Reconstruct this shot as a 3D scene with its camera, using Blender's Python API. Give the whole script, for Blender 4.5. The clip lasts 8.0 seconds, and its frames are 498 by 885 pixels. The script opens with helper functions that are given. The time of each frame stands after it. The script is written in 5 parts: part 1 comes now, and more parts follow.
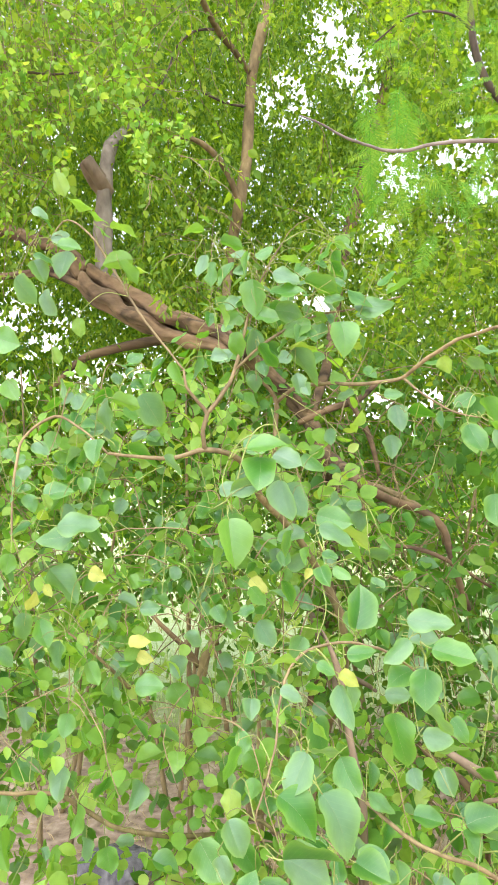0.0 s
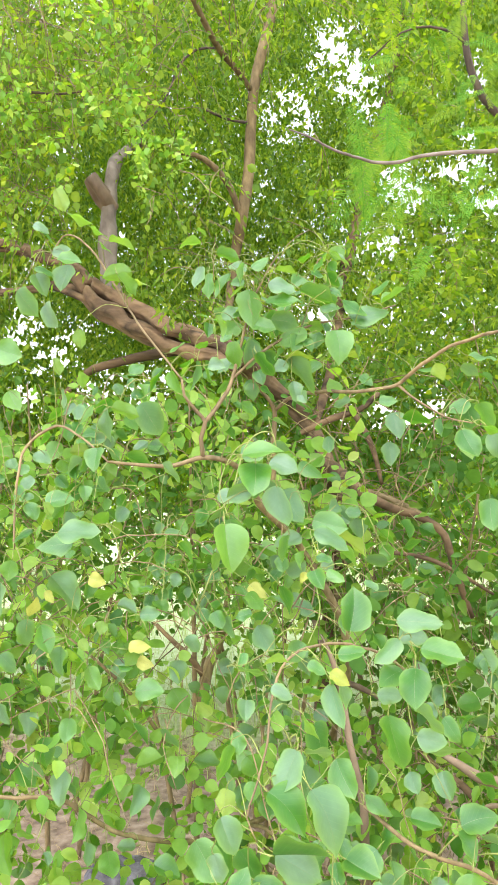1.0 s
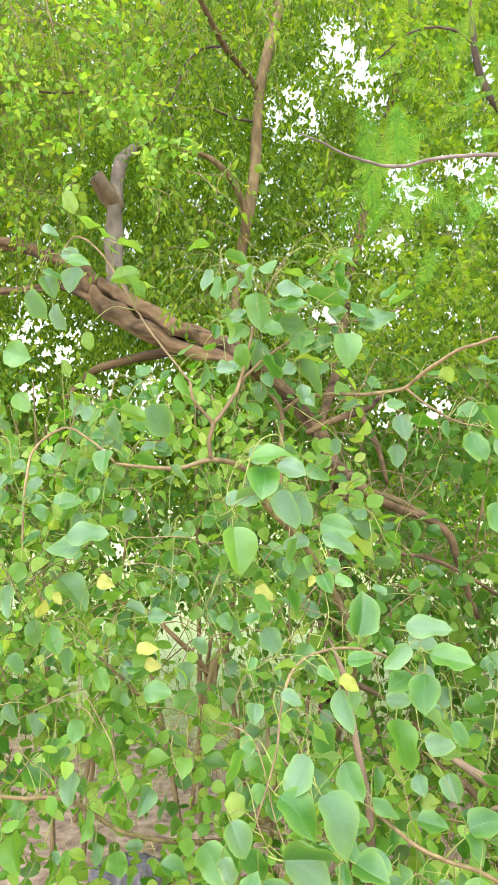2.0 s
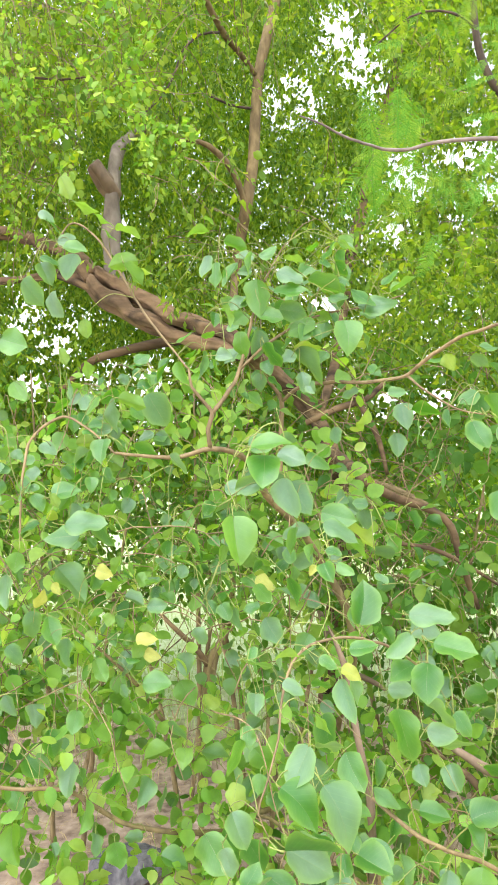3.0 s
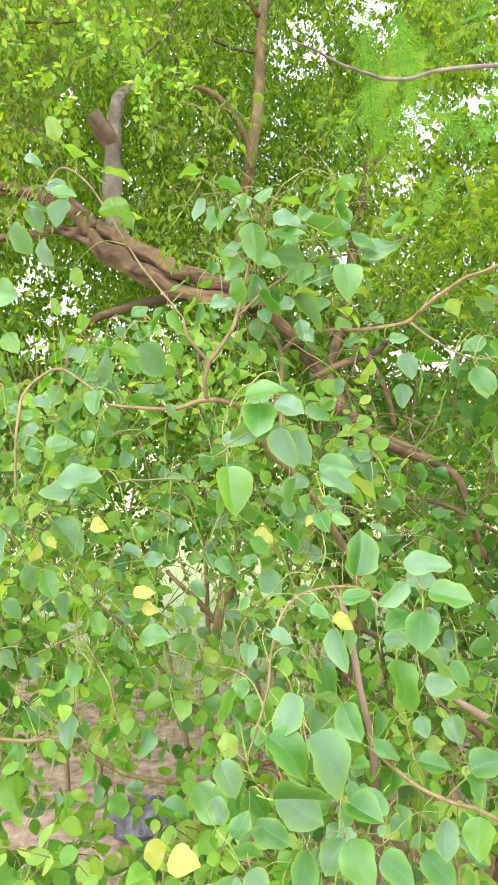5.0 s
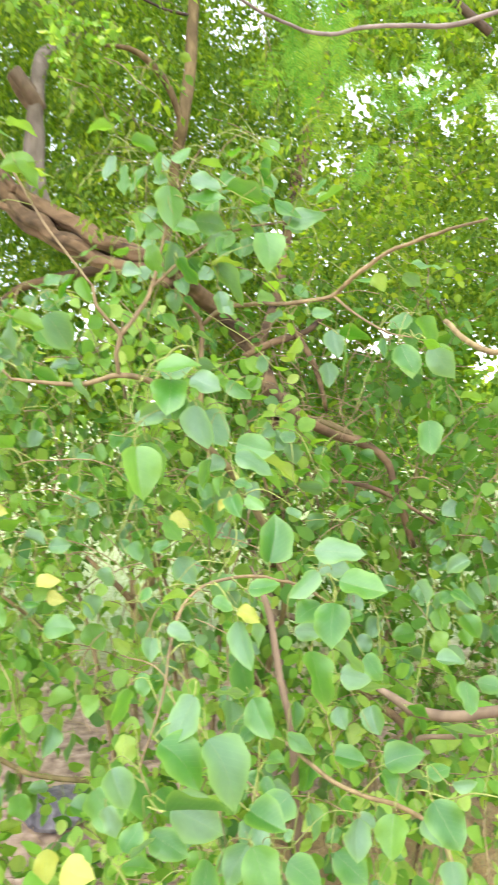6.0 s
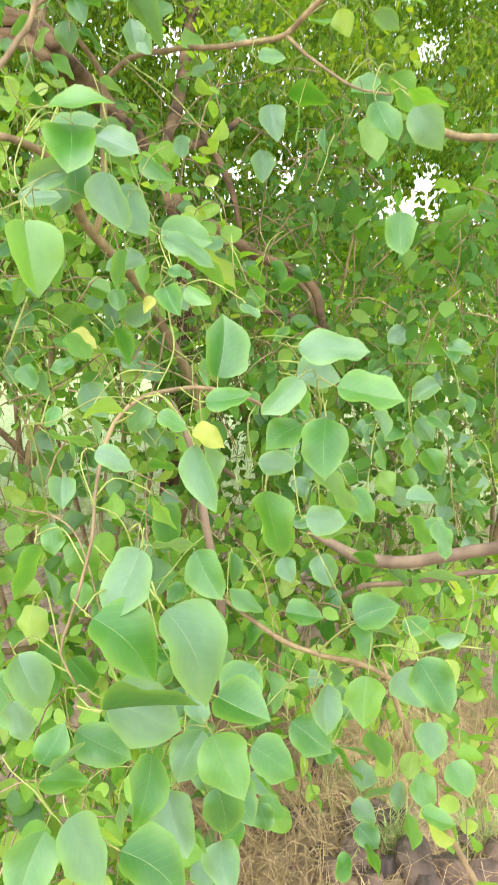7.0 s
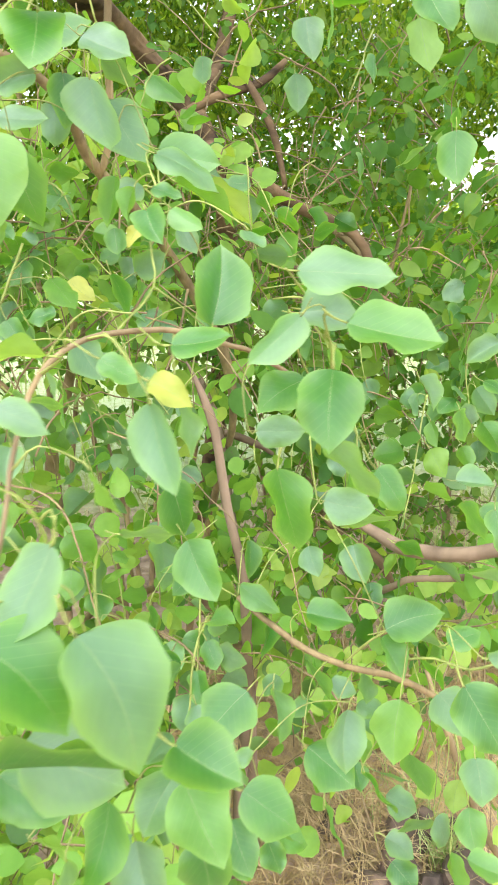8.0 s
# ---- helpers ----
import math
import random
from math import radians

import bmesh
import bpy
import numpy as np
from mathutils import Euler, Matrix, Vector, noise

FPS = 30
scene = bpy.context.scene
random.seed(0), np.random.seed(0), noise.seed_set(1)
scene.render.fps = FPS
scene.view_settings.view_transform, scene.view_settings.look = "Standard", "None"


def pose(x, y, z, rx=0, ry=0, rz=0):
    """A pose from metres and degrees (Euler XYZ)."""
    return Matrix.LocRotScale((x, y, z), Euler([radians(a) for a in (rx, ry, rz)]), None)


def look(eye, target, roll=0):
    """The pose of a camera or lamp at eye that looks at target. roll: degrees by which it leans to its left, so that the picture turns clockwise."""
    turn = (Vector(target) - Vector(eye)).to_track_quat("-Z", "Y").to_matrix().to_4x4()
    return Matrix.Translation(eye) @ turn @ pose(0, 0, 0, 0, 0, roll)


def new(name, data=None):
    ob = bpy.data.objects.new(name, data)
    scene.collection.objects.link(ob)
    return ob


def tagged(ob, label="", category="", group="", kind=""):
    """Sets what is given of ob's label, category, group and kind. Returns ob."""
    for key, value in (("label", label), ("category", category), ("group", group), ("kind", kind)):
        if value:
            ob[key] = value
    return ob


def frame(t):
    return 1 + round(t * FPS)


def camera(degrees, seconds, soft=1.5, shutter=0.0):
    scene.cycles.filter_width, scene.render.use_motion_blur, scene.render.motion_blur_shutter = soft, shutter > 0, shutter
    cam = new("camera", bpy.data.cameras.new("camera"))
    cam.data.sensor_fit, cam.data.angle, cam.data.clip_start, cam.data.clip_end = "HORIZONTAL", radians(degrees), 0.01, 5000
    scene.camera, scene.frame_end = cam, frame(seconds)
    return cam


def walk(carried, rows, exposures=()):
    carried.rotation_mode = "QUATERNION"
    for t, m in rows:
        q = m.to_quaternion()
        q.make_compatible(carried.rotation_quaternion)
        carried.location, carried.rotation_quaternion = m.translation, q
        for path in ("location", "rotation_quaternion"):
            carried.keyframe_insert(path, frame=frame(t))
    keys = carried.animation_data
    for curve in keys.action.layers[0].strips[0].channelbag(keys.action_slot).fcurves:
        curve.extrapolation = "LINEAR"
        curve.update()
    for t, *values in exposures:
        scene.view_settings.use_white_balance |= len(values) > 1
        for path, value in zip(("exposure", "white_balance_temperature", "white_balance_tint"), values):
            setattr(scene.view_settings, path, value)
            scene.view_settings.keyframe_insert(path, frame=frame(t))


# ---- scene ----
EXPOSURE = 2.22
cam = camera(38.0, 8.0, soft=1.65, shutter=0.4)
PATH = [
    (0.0, (0.000, 0.000, 1.500), (0.000, 1.999, 1.570), -0.00),
    (0.5, (0.025, -0.018, 1.488), (-0.008, 1.979, 1.588), -0.62),
    (1.0, (0.025, -0.021, 1.487), (-0.004, 1.976, 1.595), -0.43),
    (1.5, (0.020, -0.027, 1.499), (-0.018, 1.970, 1.601), -0.21),
    (3.0, (0.013, -0.010, 1.493), (-0.020, 1.988, 1.569), -0.37),
    (3.5, (0.019, -0.000, 1.484), (-0.049, 1.998, 1.527), 0.26),
    (4.0, (0.037, 0.018, 1.486), (-0.029, 2.017, 1.512), -0.11),
    (5.5, (0.060, 0.032, 1.464), (-0.014, 2.030, 1.417), -1.43),
    (6.0, (0.091, 0.100, 1.464), (0.172, 2.097, 1.387), -0.28),
    (6.3, (0.087, 0.170, 1.439), (0.347, 2.150, 1.328), 0.88),
    (6.5, (0.027, 0.247, 1.373), (0.401, 2.207, 1.248), 0.98),
    (6.7, (0.023, 0.317, 1.355), (0.422, 2.254, 1.061), 1.60),
    (7.0, (0.043, 0.349, 1.365), (0.433, 2.258, 0.914), 0.80),
    (7.5, (0.047, 0.424, 1.325), (0.399, 2.327, 0.818), 1.20),
    (8.0, (0.120, 0.484, 1.320), (0.342, 2.405, 0.809), 0.27),
]
walk(cam, [(t, look(eye, target, roll)) for t, eye, target, roll in PATH], [(0.0, EXPOSURE), (4.0, EXPOSURE - 0.05), (6.0, EXPOSURE + 0.06), (7.0, EXPOSURE - 0.02), (7.5, EXPOSURE + 0.1), (8.0, EXPOSURE + 0.06)])

# ---- world, sun, exposure ----
world = bpy.data.worlds.new("sky")
world.use_nodes = True
scene.world = world
wn = world.node_tree.nodes
sky = wn.new("ShaderNodeTexSky")
sky.sky_type = "NISHITA"
sky.sun_disc = False
sky.sun_elevation = radians(62)
sky.sun_rotation = radians(200)
sky.air_density = 1.0
sky.dust_density = 1.0
sky.ozone_density = 0.5
wn["Background"].inputs["Strength"].default_value = 0.15
pale = wn.new("ShaderNodeHueSaturation")
pale.inputs["Saturation"].default_value = 0.2
world.node_tree.links.new(sky.outputs[0], pale.inputs["Color"])
world.node_tree.links.new(pale.outputs[0], wn["Background"].inputs["Color"])
sun = new("sun", bpy.data.lights.new("sun", "SUN"))
sun.data.energy = 0.7
sun.data.angle = radians(80)
sun.data.color = (1.0, 0.95, 0.86)
sun.matrix_world = look((-2.0, -4.6, 9.4), (0, 0, 0))


# ---- materials ----
def material(name):
    m = bpy.data.materials.new(name)
    m.use_nodes = True
    n = m.node_tree.nodes
    return m, n, m.node_tree.links, n["Principled BSDF"], n["Material Output"]


def ramp_node(n, stops):
    r = n.new("ShaderNodeValToRGB")
    e = r.color_ramp.elements
    while len(e) < len(stops):
        e.new(0.5)
    for k, (p, c) in zip(e, stops):
        k.position, k.color = p, (*c, 1)
    return r


def leaf_material(name, stops, glow, through_part=0.38, rough=0.45, gloss=0.5, grain=40.0, coat=0.0, veins=False):
    """A leaf: a glossy skin over a body that lets light through, each leaf of its own hue."""
    m, n, l, p, out = material(name)
    geo, info = n.new("ShaderNodeNewGeometry"), n.new("ShaderNodeObjectInfo")
    add = n.new("ShaderNodeMath"); add.operation = "ADD"
    wrap = n.new("ShaderNodeMath"); wrap.operation = "FRACT"
    l.new(geo.outputs["Random Per Island"], add.inputs[0])
    l.new(info.outputs["Random"], add.inputs[1])
    l.new(add.outputs[0], wrap.inputs[0])
    r = ramp_node(n, stops)
    l.new(wrap.outputs[0], r.inputs[0])
    tex = n.new("ShaderNodeTexNoise")
    tex.inputs["Scale"].default_value, tex.inputs["Detail"].default_value = grain, 3
    co = n.new("ShaderNodeTexCoord")
    l.new(co.outputs["Object"], tex.inputs["Vector"])
    spot = ramp_node(n, [(0.3, (0.84, 0.87, 0.8)), (0.65, (1.07, 1.05, 1.05))])
    l.new(tex.outputs["Fac"], spot.inputs[0])
    mul = n.new("ShaderNodeMix"); mul.data_type = "RGBA"; mul.blend_type = "MULTIPLY"
    mul.inputs["Factor"].default_value = 1.0
    l.new(r.outputs[0], mul.inputs["A"]); l.new(spot.outputs[0], mul.inputs["B"])
    if veins:
        # side veins that run forward from the midrib, a little paler
        xyz = n.new("ShaderNodeSeparateXYZ"); l.new(co.outputs["Object"], xyz.inputs[0])
        off = n.new("ShaderNodeMath"); off.operation = "ABSOLUTE"; l.new(xyz.outputs["X"], off.inputs[0])
        fwd = n.new("ShaderNodeMath"); fwd.operation = "MULTIPLY_ADD"; fwd.inputs[1].default_value = -0.75
        l.new(off.outputs[0], fwd.inputs[0]); l.new(xyz.outputs["Y"], fwd.inputs[2])
        wob = n.new("ShaderNodeMath"); wob.operation = "MULTIPLY_ADD"; wob.inputs[1].default_value = 0.05
        l.new(tex.outputs["Fac"], wob.inputs[0]); l.new(fwd.outputs[0], wob.inputs[2])
        beat = n.new("ShaderNodeMath"); beat.operation = "PINGPONG"; beat.inputs[1].default_value = 0.058
        l.new(wob.outputs[0], beat.inputs[0])
        line = n.new("ShaderNodeMapRange"); line.inputs["From Min"].default_value = 0.0; line.inputs["From Max"].default_value = 0.009
        line.inputs["To Min"].default_value, line.inputs["To Max"].default_value = 0.06, 0.0
        l.new(beat.outputs[0], line.inputs["Value"])
        vein = n.new("ShaderNodeMix"); vein.data_type = "RGBA"; vein.inputs["B"].default_value = (0.34, 0.48, 0.2, 1)
        l.new(line.outputs[0], vein.inputs["Factor"]); l.new(mul.outputs["Result"], vein.inputs["A"])
        mul = vein
    if veins:
        # a paler, yellower margin
        rim = n.new("ShaderNodeAttribute"); rim.attribute_name = "rim"
        share = n.new("ShaderNodeMath"); share.operation = "MULTIPLY"; share.inputs[1].default_value = 0.5
        l.new(rim.outputs["Fac"], share.inputs[0])
        margin = n.new("ShaderNodeMix"); margin.data_type = "RGBA"; margin.inputs["B"].default_value = (0.19, 0.34, 0.05, 1)
        l.new(share.outputs[0], margin.inputs["Factor"]); l.new(mul.outputs["Result"], margin.inputs["A"])
        mul = margin
    l.new(mul.outputs["Result"], p.inputs["Base Color"])
    p.inputs["Roughness"].default_value = rough
    p.inputs["Specular IOR Level"].default_value = gloss
    p.inputs["Specular Tint"].default_value = (0.84, 0.95, 1.0, 1)
    p.inputs["Coat Tint"].default_value = (0.95, 1.0, 0.98, 1)
    # some leaves are waxier than others
    wax = n.new("ShaderNodeMapRange")
    wax.inputs["From Min"].default_value, wax.inputs["From Max"].default_value = 0.0, 1.0
    wax.inputs["To Min"].default_value, wax.inputs["To Max"].default_value = 0.15 * coat, coat
    often = n.new("ShaderNodeMath"); often.operation = "MULTIPLY"; often.inputs[1].default_value = 7.3
    part_of = n.new("ShaderNodeMath"); part_of.operation = "FRACT"
    l.new(wrap.outputs[0], often.inputs[0]); l.new(often.outputs[0], part_of.inputs[0]); l.new(part_of.outputs[0], wax.inputs["Value"])
    if coat:
        l.new(wax.outputs[0], p.inputs["Coat Weight"])
    p.inputs["Coat Roughness"].default_value = 0.33
    bump = n.new("ShaderNodeBump"); bump.inputs["Strength"].default_value = 0.5; bump.inputs["Distance"].default_value = 0.0025
    l.new(tex.outputs["Fac"], bump.inputs["Height"]); l.new(bump.outputs[0], p.inputs["Normal"])
    tr = n.new("ShaderNodeBsdfTranslucent")
    tint = n.new("ShaderNodeMix"); tint.data_type = "RGBA"; tint.blend_type = "MULTIPLY"
    tint.inputs["Factor"].default_value = 1.0
    tint.inputs["B"].default_value = (*glow, 1)
    l.new(mul.outputs["Result"], tint.inputs["A"]); l.new(tint.outputs["Result"], tr.inputs["Color"])
    mix = n.new("ShaderNodeMixShader"); mix.inputs[0].default_value = through_part
    l.new(p.outputs[0], mix.inputs[1]); l.new(tr.outputs[0], mix.inputs[2]); l.new(mix.outputs[0], out.inputs["Surface"])
    return m


def bark_material(name, dark, light, scale=30.0, rough=0.85, bump_by=0.6, lie=None):
    m, n, l, p, out = material(name)
    co = n.new("ShaderNodeTexCoord")
    stretch = n.new("ShaderNodeMapping"); stretch.inputs["Scale"].default_value = (1, 1, 0.35)
    if lie is not None:
        stretch.inputs["Rotation"].default_value, stretch.inputs["Scale"].default_value = (0, radians(lie), 0), (0.22, 1, 1)
    l.new(co.outputs["Object"], stretch.inputs["Vector"])
    fine = n.new("ShaderNodeTexNoise"); fine.inputs["Scale"].default_value = scale; fine.inputs["Detail"].default_value = 8
    wide = n.new("ShaderNodeTexNoise"); wide.inputs["Scale"].default_value = scale / 7; wide.inputs["Detail"].default_value = 3
    l.new(stretch.outputs[0], fine.inputs["Vector"]); l.new(co.outputs["Object"], wide.inputs["Vector"])
    a = ramp_node(n, [(0.3, dark), (0.7, light)])
    b = ramp_node(n, [(0.35, (0.75, 0.72, 0.7)), (0.65, (1.15, 1.12, 1.05))])
    l.new(fine.outputs["Fac"], a.inputs[0]); l.new(wide.outputs["Fac"], b.inputs[0])
    mul = n.new("ShaderNodeMix"); mul.data_type = "RGBA"; mul.blend_type = "MULTIPLY"; mul.inputs["Factor"].default_value = 1.0
    l.new(a.outputs[0], mul.inputs["A"]); l.new(b.outputs[0], mul.inputs["B"])
    l.new(mul.outputs["Result"], p.inputs["Base Color"])
    p.inputs["Roughness"].default_value = rough
    bump = n.new("ShaderNodeBump"); bump.inputs["Strength"].default_value = bump_by; bump.inputs["Distance"].default_value = 0.01
    l.new(fine.outputs["Fac"], bump.inputs["Height"]); l.new(bump.outputs[0], p.inputs["Normal"])
    return m


# the greyer middle stops paint the sky's sheen into some leaves' colour
SHEENED_GREEN = [(0.0, (0.04, 0.13, 0.014)), (0.25, (0.062, 0.17, 0.022)), (0.45, (0.09, 0.195, 0.05)), (0.6, (0.115, 0.212, 0.078)), (0.78, (0.1, 0.205, 0.058)), (0.9, (0.105, 0.235, 0.032)), (1.0, (0.155, 0.285, 0.04))]
NEAR_SHEENED_GREEN = [(0.0, (0.03, 0.12, 0.014)), (0.2, (0.048, 0.168, 0.02)), (0.36, (0.066, 0.185, 0.028)), (0.44, (0.088, 0.19, 0.088)), (0.65, (0.116, 0.208, 0.132)), (0.8, (0.098, 0.2, 0.1)), (0.9, (0.08, 0.215, 0.034)), (1.0, (0.115, 0.25, 0.04))]
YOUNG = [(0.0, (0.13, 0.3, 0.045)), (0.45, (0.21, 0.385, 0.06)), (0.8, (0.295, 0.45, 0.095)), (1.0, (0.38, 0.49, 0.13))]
leaf_mat = leaf_material("broad leaf", NEAR_SHEENED_GREEN, (2.2, 2.2, 0.3), 0.37, 0.43, 0.8, 2.5, 0.5, True)
leaf_mass_mat = leaf_material("broad leaves", SHEENED_GREEN, (2.4, 2.2, 0.6), 0.48, 0.48, 0.6, 40.0, 0.45)
pale_leaf_mat = leaf_material("young leaf", [(0.0, (0.085, 0.22, 0.04)), (0.5, (0.14, 0.29, 0.05)), (0.85, (0.2, 0.34, 0.075)), (1.0, (0.28, 0.39, 0.1))], (1.65, 1.6, 0.5), 0.46, 0.45, 0.6, 2.5, 0.25, True)
pale_mass_mat = leaf_material("young leaves", YOUNG, (1.65, 1.6, 0.5), 0.5, 0.5, 0.5)
far_leaf_mat = leaf_material("canopy leaf", [(0.0, (0.075, 0.158, 0.024)), (0.5, (0.15, 0.265, 0.03)), (0.85, (0.225, 0.335, 0.034)), (1.0, (0.29, 0.375, 0.042))], (1.85, 1.75, 0.4), 0.55, 0.6, 0.35)
feather_mat = leaf_material("feathery leaf", [(0.0, (0.1, 0.28, 0.03)), (1.0, (0.17, 0.34, 0.04))], (1.5, 1.5, 0.35), 0.5, 0.7, 0.2)
soft_feather_mat = leaf_material("yellow-green feathery leaf", [(0.0, (0.15, 0.3, 0.03)), (1.0, (0.26, 0.38, 0.04))], (1.6, 1.5, 0.35), 0.55, 0.7, 0.2)
# also on the young tree's right side, where its darker colour stands for shade
bush_shade_leaf_mat = leaf_material("bush leaf and shade-toned young leaf", [(0.0, (0.06, 0.17, 0.025)), (0.6, (0.1, 0.23, 0.03)), (1.0, (0.17, 0.28, 0.04))], (1.7, 1.6, 0.5), 0.48, 0.55, 0.4)
yellow_mat = leaf_material("yellowed leaf", [(0.0, (0.3, 0.36, 0.05)), (1.0, (0.5, 0.5, 0.14))], (1.2, 1.2, 0.6), 0.38, 0.5, 0.5, 2.5)
midrib_mat = bark_material("leaf midrib", (0.2, 0.33, 0.1), (0.27, 0.4, 0.14), 5, 0.55, 0.05)
twig_mat = bark_material("young twig", (0.15, 0.11, 0.055), (0.31, 0.235, 0.125), 60, 0.75, 0.35)
stalk_mat = bark_material("leaf stalk", (0.17, 0.22, 0.045), (0.3, 0.35, 0.095), 80, 0.55, 0.1)
bark_mat = bark_material("old bark", (0.03, 0.018, 0.011), (0.26, 0.17, 0.1), 18, 0.95, 1.0, -26)
pink_bark_mat = bark_material("smooth greyish bark", (0.12, 0.085, 0.06), (0.28, 0.205, 0.15), 22, 0.85, 0.5)
stem_mat = bark_material("stem bark", (0.1, 0.07, 0.03), (0.23, 0.17, 0.085), 40, 0.9, 0.5)
dark_mat = bark_material("dark twig", (0.035, 0.025, 0.018), (0.11, 0.08, 0.055), 50, 0.9, 0.4)
grey_bark_mat = bark_material("grey bark", (0.13, 0.105, 0.09), (0.27, 0.23, 0.205), 26, 0.95, 0.7)
straw_mat = bark_material("dry straw", (0.36, 0.25, 0.12), (0.68, 0.53, 0.3), 12, 0.8, 0.2)
stone_mat = bark_material("grey-brown stone", (0.07, 0.055, 0.048), (0.24, 0.18, 0.15), 30, 0.95, 0.8)
rock_mat = bark_material("dark slate rock", (0.06, 0.058, 0.075), (0.22, 0.21, 0.25), 40, 0.9, 0.9)
sn, sl = stone_mat.node_tree.nodes, stone_mat.node_tree.links
tone = ramp_node(sn, [(0.0, (0.5, 0.5, 0.5)), (0.5, (0.8, 0.76, 0.72)), (1.0, (1.1, 1.02, 0.94))])
sl.new(sn.new("ShaderNodeObjectInfo").outputs["Random"], tone.inputs[0])
each = sn.new("ShaderNodeMix"); each.data_type = "RGBA"; each.blend_type = "MULTIPLY"; each.inputs["Factor"].default_value = 1.0
sl.new(sn["Principled BSDF"].inputs["Base Color"].links[0].from_socket, each.inputs["A"])
sl.new(tone.outputs[0], each.inputs["B"])
sl.new(each.outputs["Result"], sn["Principled BSDF"].inputs["Base Color"])
grass_mat = leaf_material("field grass", [(0.0, (0.26, 0.38, 0.1)), (1.0, (0.5, 0.58, 0.27))], (1.2, 1.2, 0.7), 0.3, 0.6)


# ---- helpers ----
def mesh_object(name, verts, faces, mats, parent=None, slots=None, smooth=True):
    me = bpy.data.meshes.new(name)
    me.from_pydata(verts, [], faces)
    for m in mats:
        me.materials.append(m)
    if slots is not None:
        me.polygons.foreach_set("material_index", slots)
    if smooth:
        me.polygons.foreach_set("use_smooth", [True] * len(me.polygons))
    me.update()
    ob = new(name, me)
    if parent is not None:
        ob.parent = parent
    return ob


def empty(name, at=(0, 0, 0)):
    ob = new(name)
    ob.location = at
    ob.empty_display_size = 0.1
    return ob


def curve_points(points, step=0.03):
    """A smooth line through a few (x, y, z, radius) knots."""
    p = np.array(points, float)
    p = np.vstack([2 * p[0] - p[1], p, 2 * p[-1] - p[-2]])
    out = []
    for i in range(1, len(p) - 2):
        n = max(2, int(np.linalg.norm(p[i + 1, :3] - p[i, :3]) / step))
        for u in np.arange(n) / n:
            a, b, c, d = p[i - 1 : i + 3]
            out.append(0.5 * (2 * b + (c - a) * u + (2 * a - 5 * b + 4 * c - d) * u**2 + (3 * b - a - 3 * c + d) * u**3))
    out.append(p[-2])
    out = np.array(out)
    out[:, 3] = np.maximum(out[:, 3], 0.0006)
    return out


def tube_data(line, sides=6, lumps=0.0, base=0, twist=0.0):
    """Rings round a line of (x, y, z, r); lumps: how uneven the bark is."""
    verts, faces = [], []
    n = len(line)
    run = 0.0
    for i, (x, y, z, r) in enumerate(line):
        d = Vector(line[min(i + 1, n - 1)][:3]) - Vector(line[max(i - 1, 0)][:3])
        d = d.normalized() if d.length > 1e-6 else Vector((0, 0, 1))
        a = d.cross(Vector((0.31, 0.87, 0.38))).normalized()
        b = d.cross(a)
        if i:
            run += (Vector((x, y, z)) - Vector(line[i - 1][:3])).length
        for k in range(sides):
            ang = 2 * math.pi * k / sides
            rr = r
            if lumps:
                q = Vector((x, y, z)) * 9 + Vector((math.cos(ang), math.sin(ang), 0)) * 1.3
                rr = r * (1 + lumps * noise.noise(q) + 0.5 * lumps * noise.noise(Vector((math.cos(ang) * 3, math.sin(ang) * 3, (x + z) * 3))))
            if twist:
                rr *= 0.72 + 0.34 * abs(math.sin(1.5 * ang + twist * run)) ** 0.6 + 0.1 * abs(math.sin(4.5 * ang + 1.4 * twist * run))
            verts.append(tuple(Vector((x, y, z)) + a * (rr * math.cos(ang)) + b * (rr * math.sin(ang))))
    for i in range(n - 1):
        for k in range(sides):
            k2 = (k + 1) % sides
            faces.append((base + i * sides + k, base + i * sides + k2, base + (i + 1) * sides + k2, base + (i + 1) * sides + k))
    faces.append(tuple(base + k for k in reversed(range(sides))))
    faces.append(tuple(base + (n - 1) * sides + k for k in range(sides)))
    return verts, faces


def limb(name, points, mat, parent, label="", sides=8, lumps=0.0, step=0.03, twist=0.0):
    line = curve_points(points, step)
    v, f = tube_data(line, sides, lumps, 0, twist)
    ob = mesh_object(name, v, f, [mat], parent)
    return tagged(ob, label)


# a leaf's outline: how wide it is along its length
OUTLINE = [(0.0, 0.05), (0.02, 0.3), (0.05, 0.5), (0.1, 0.7), (0.17, 0.86), (0.25, 0.95), (0.34, 0.995), (0.44, 1.0), (0.54, 0.96), (0.64, 0.87), (0.73, 0.74), (0.81, 0.57), (0.88, 0.37), (0.93, 0.2), (0.97, 0.075), (1.0, 0.0)]


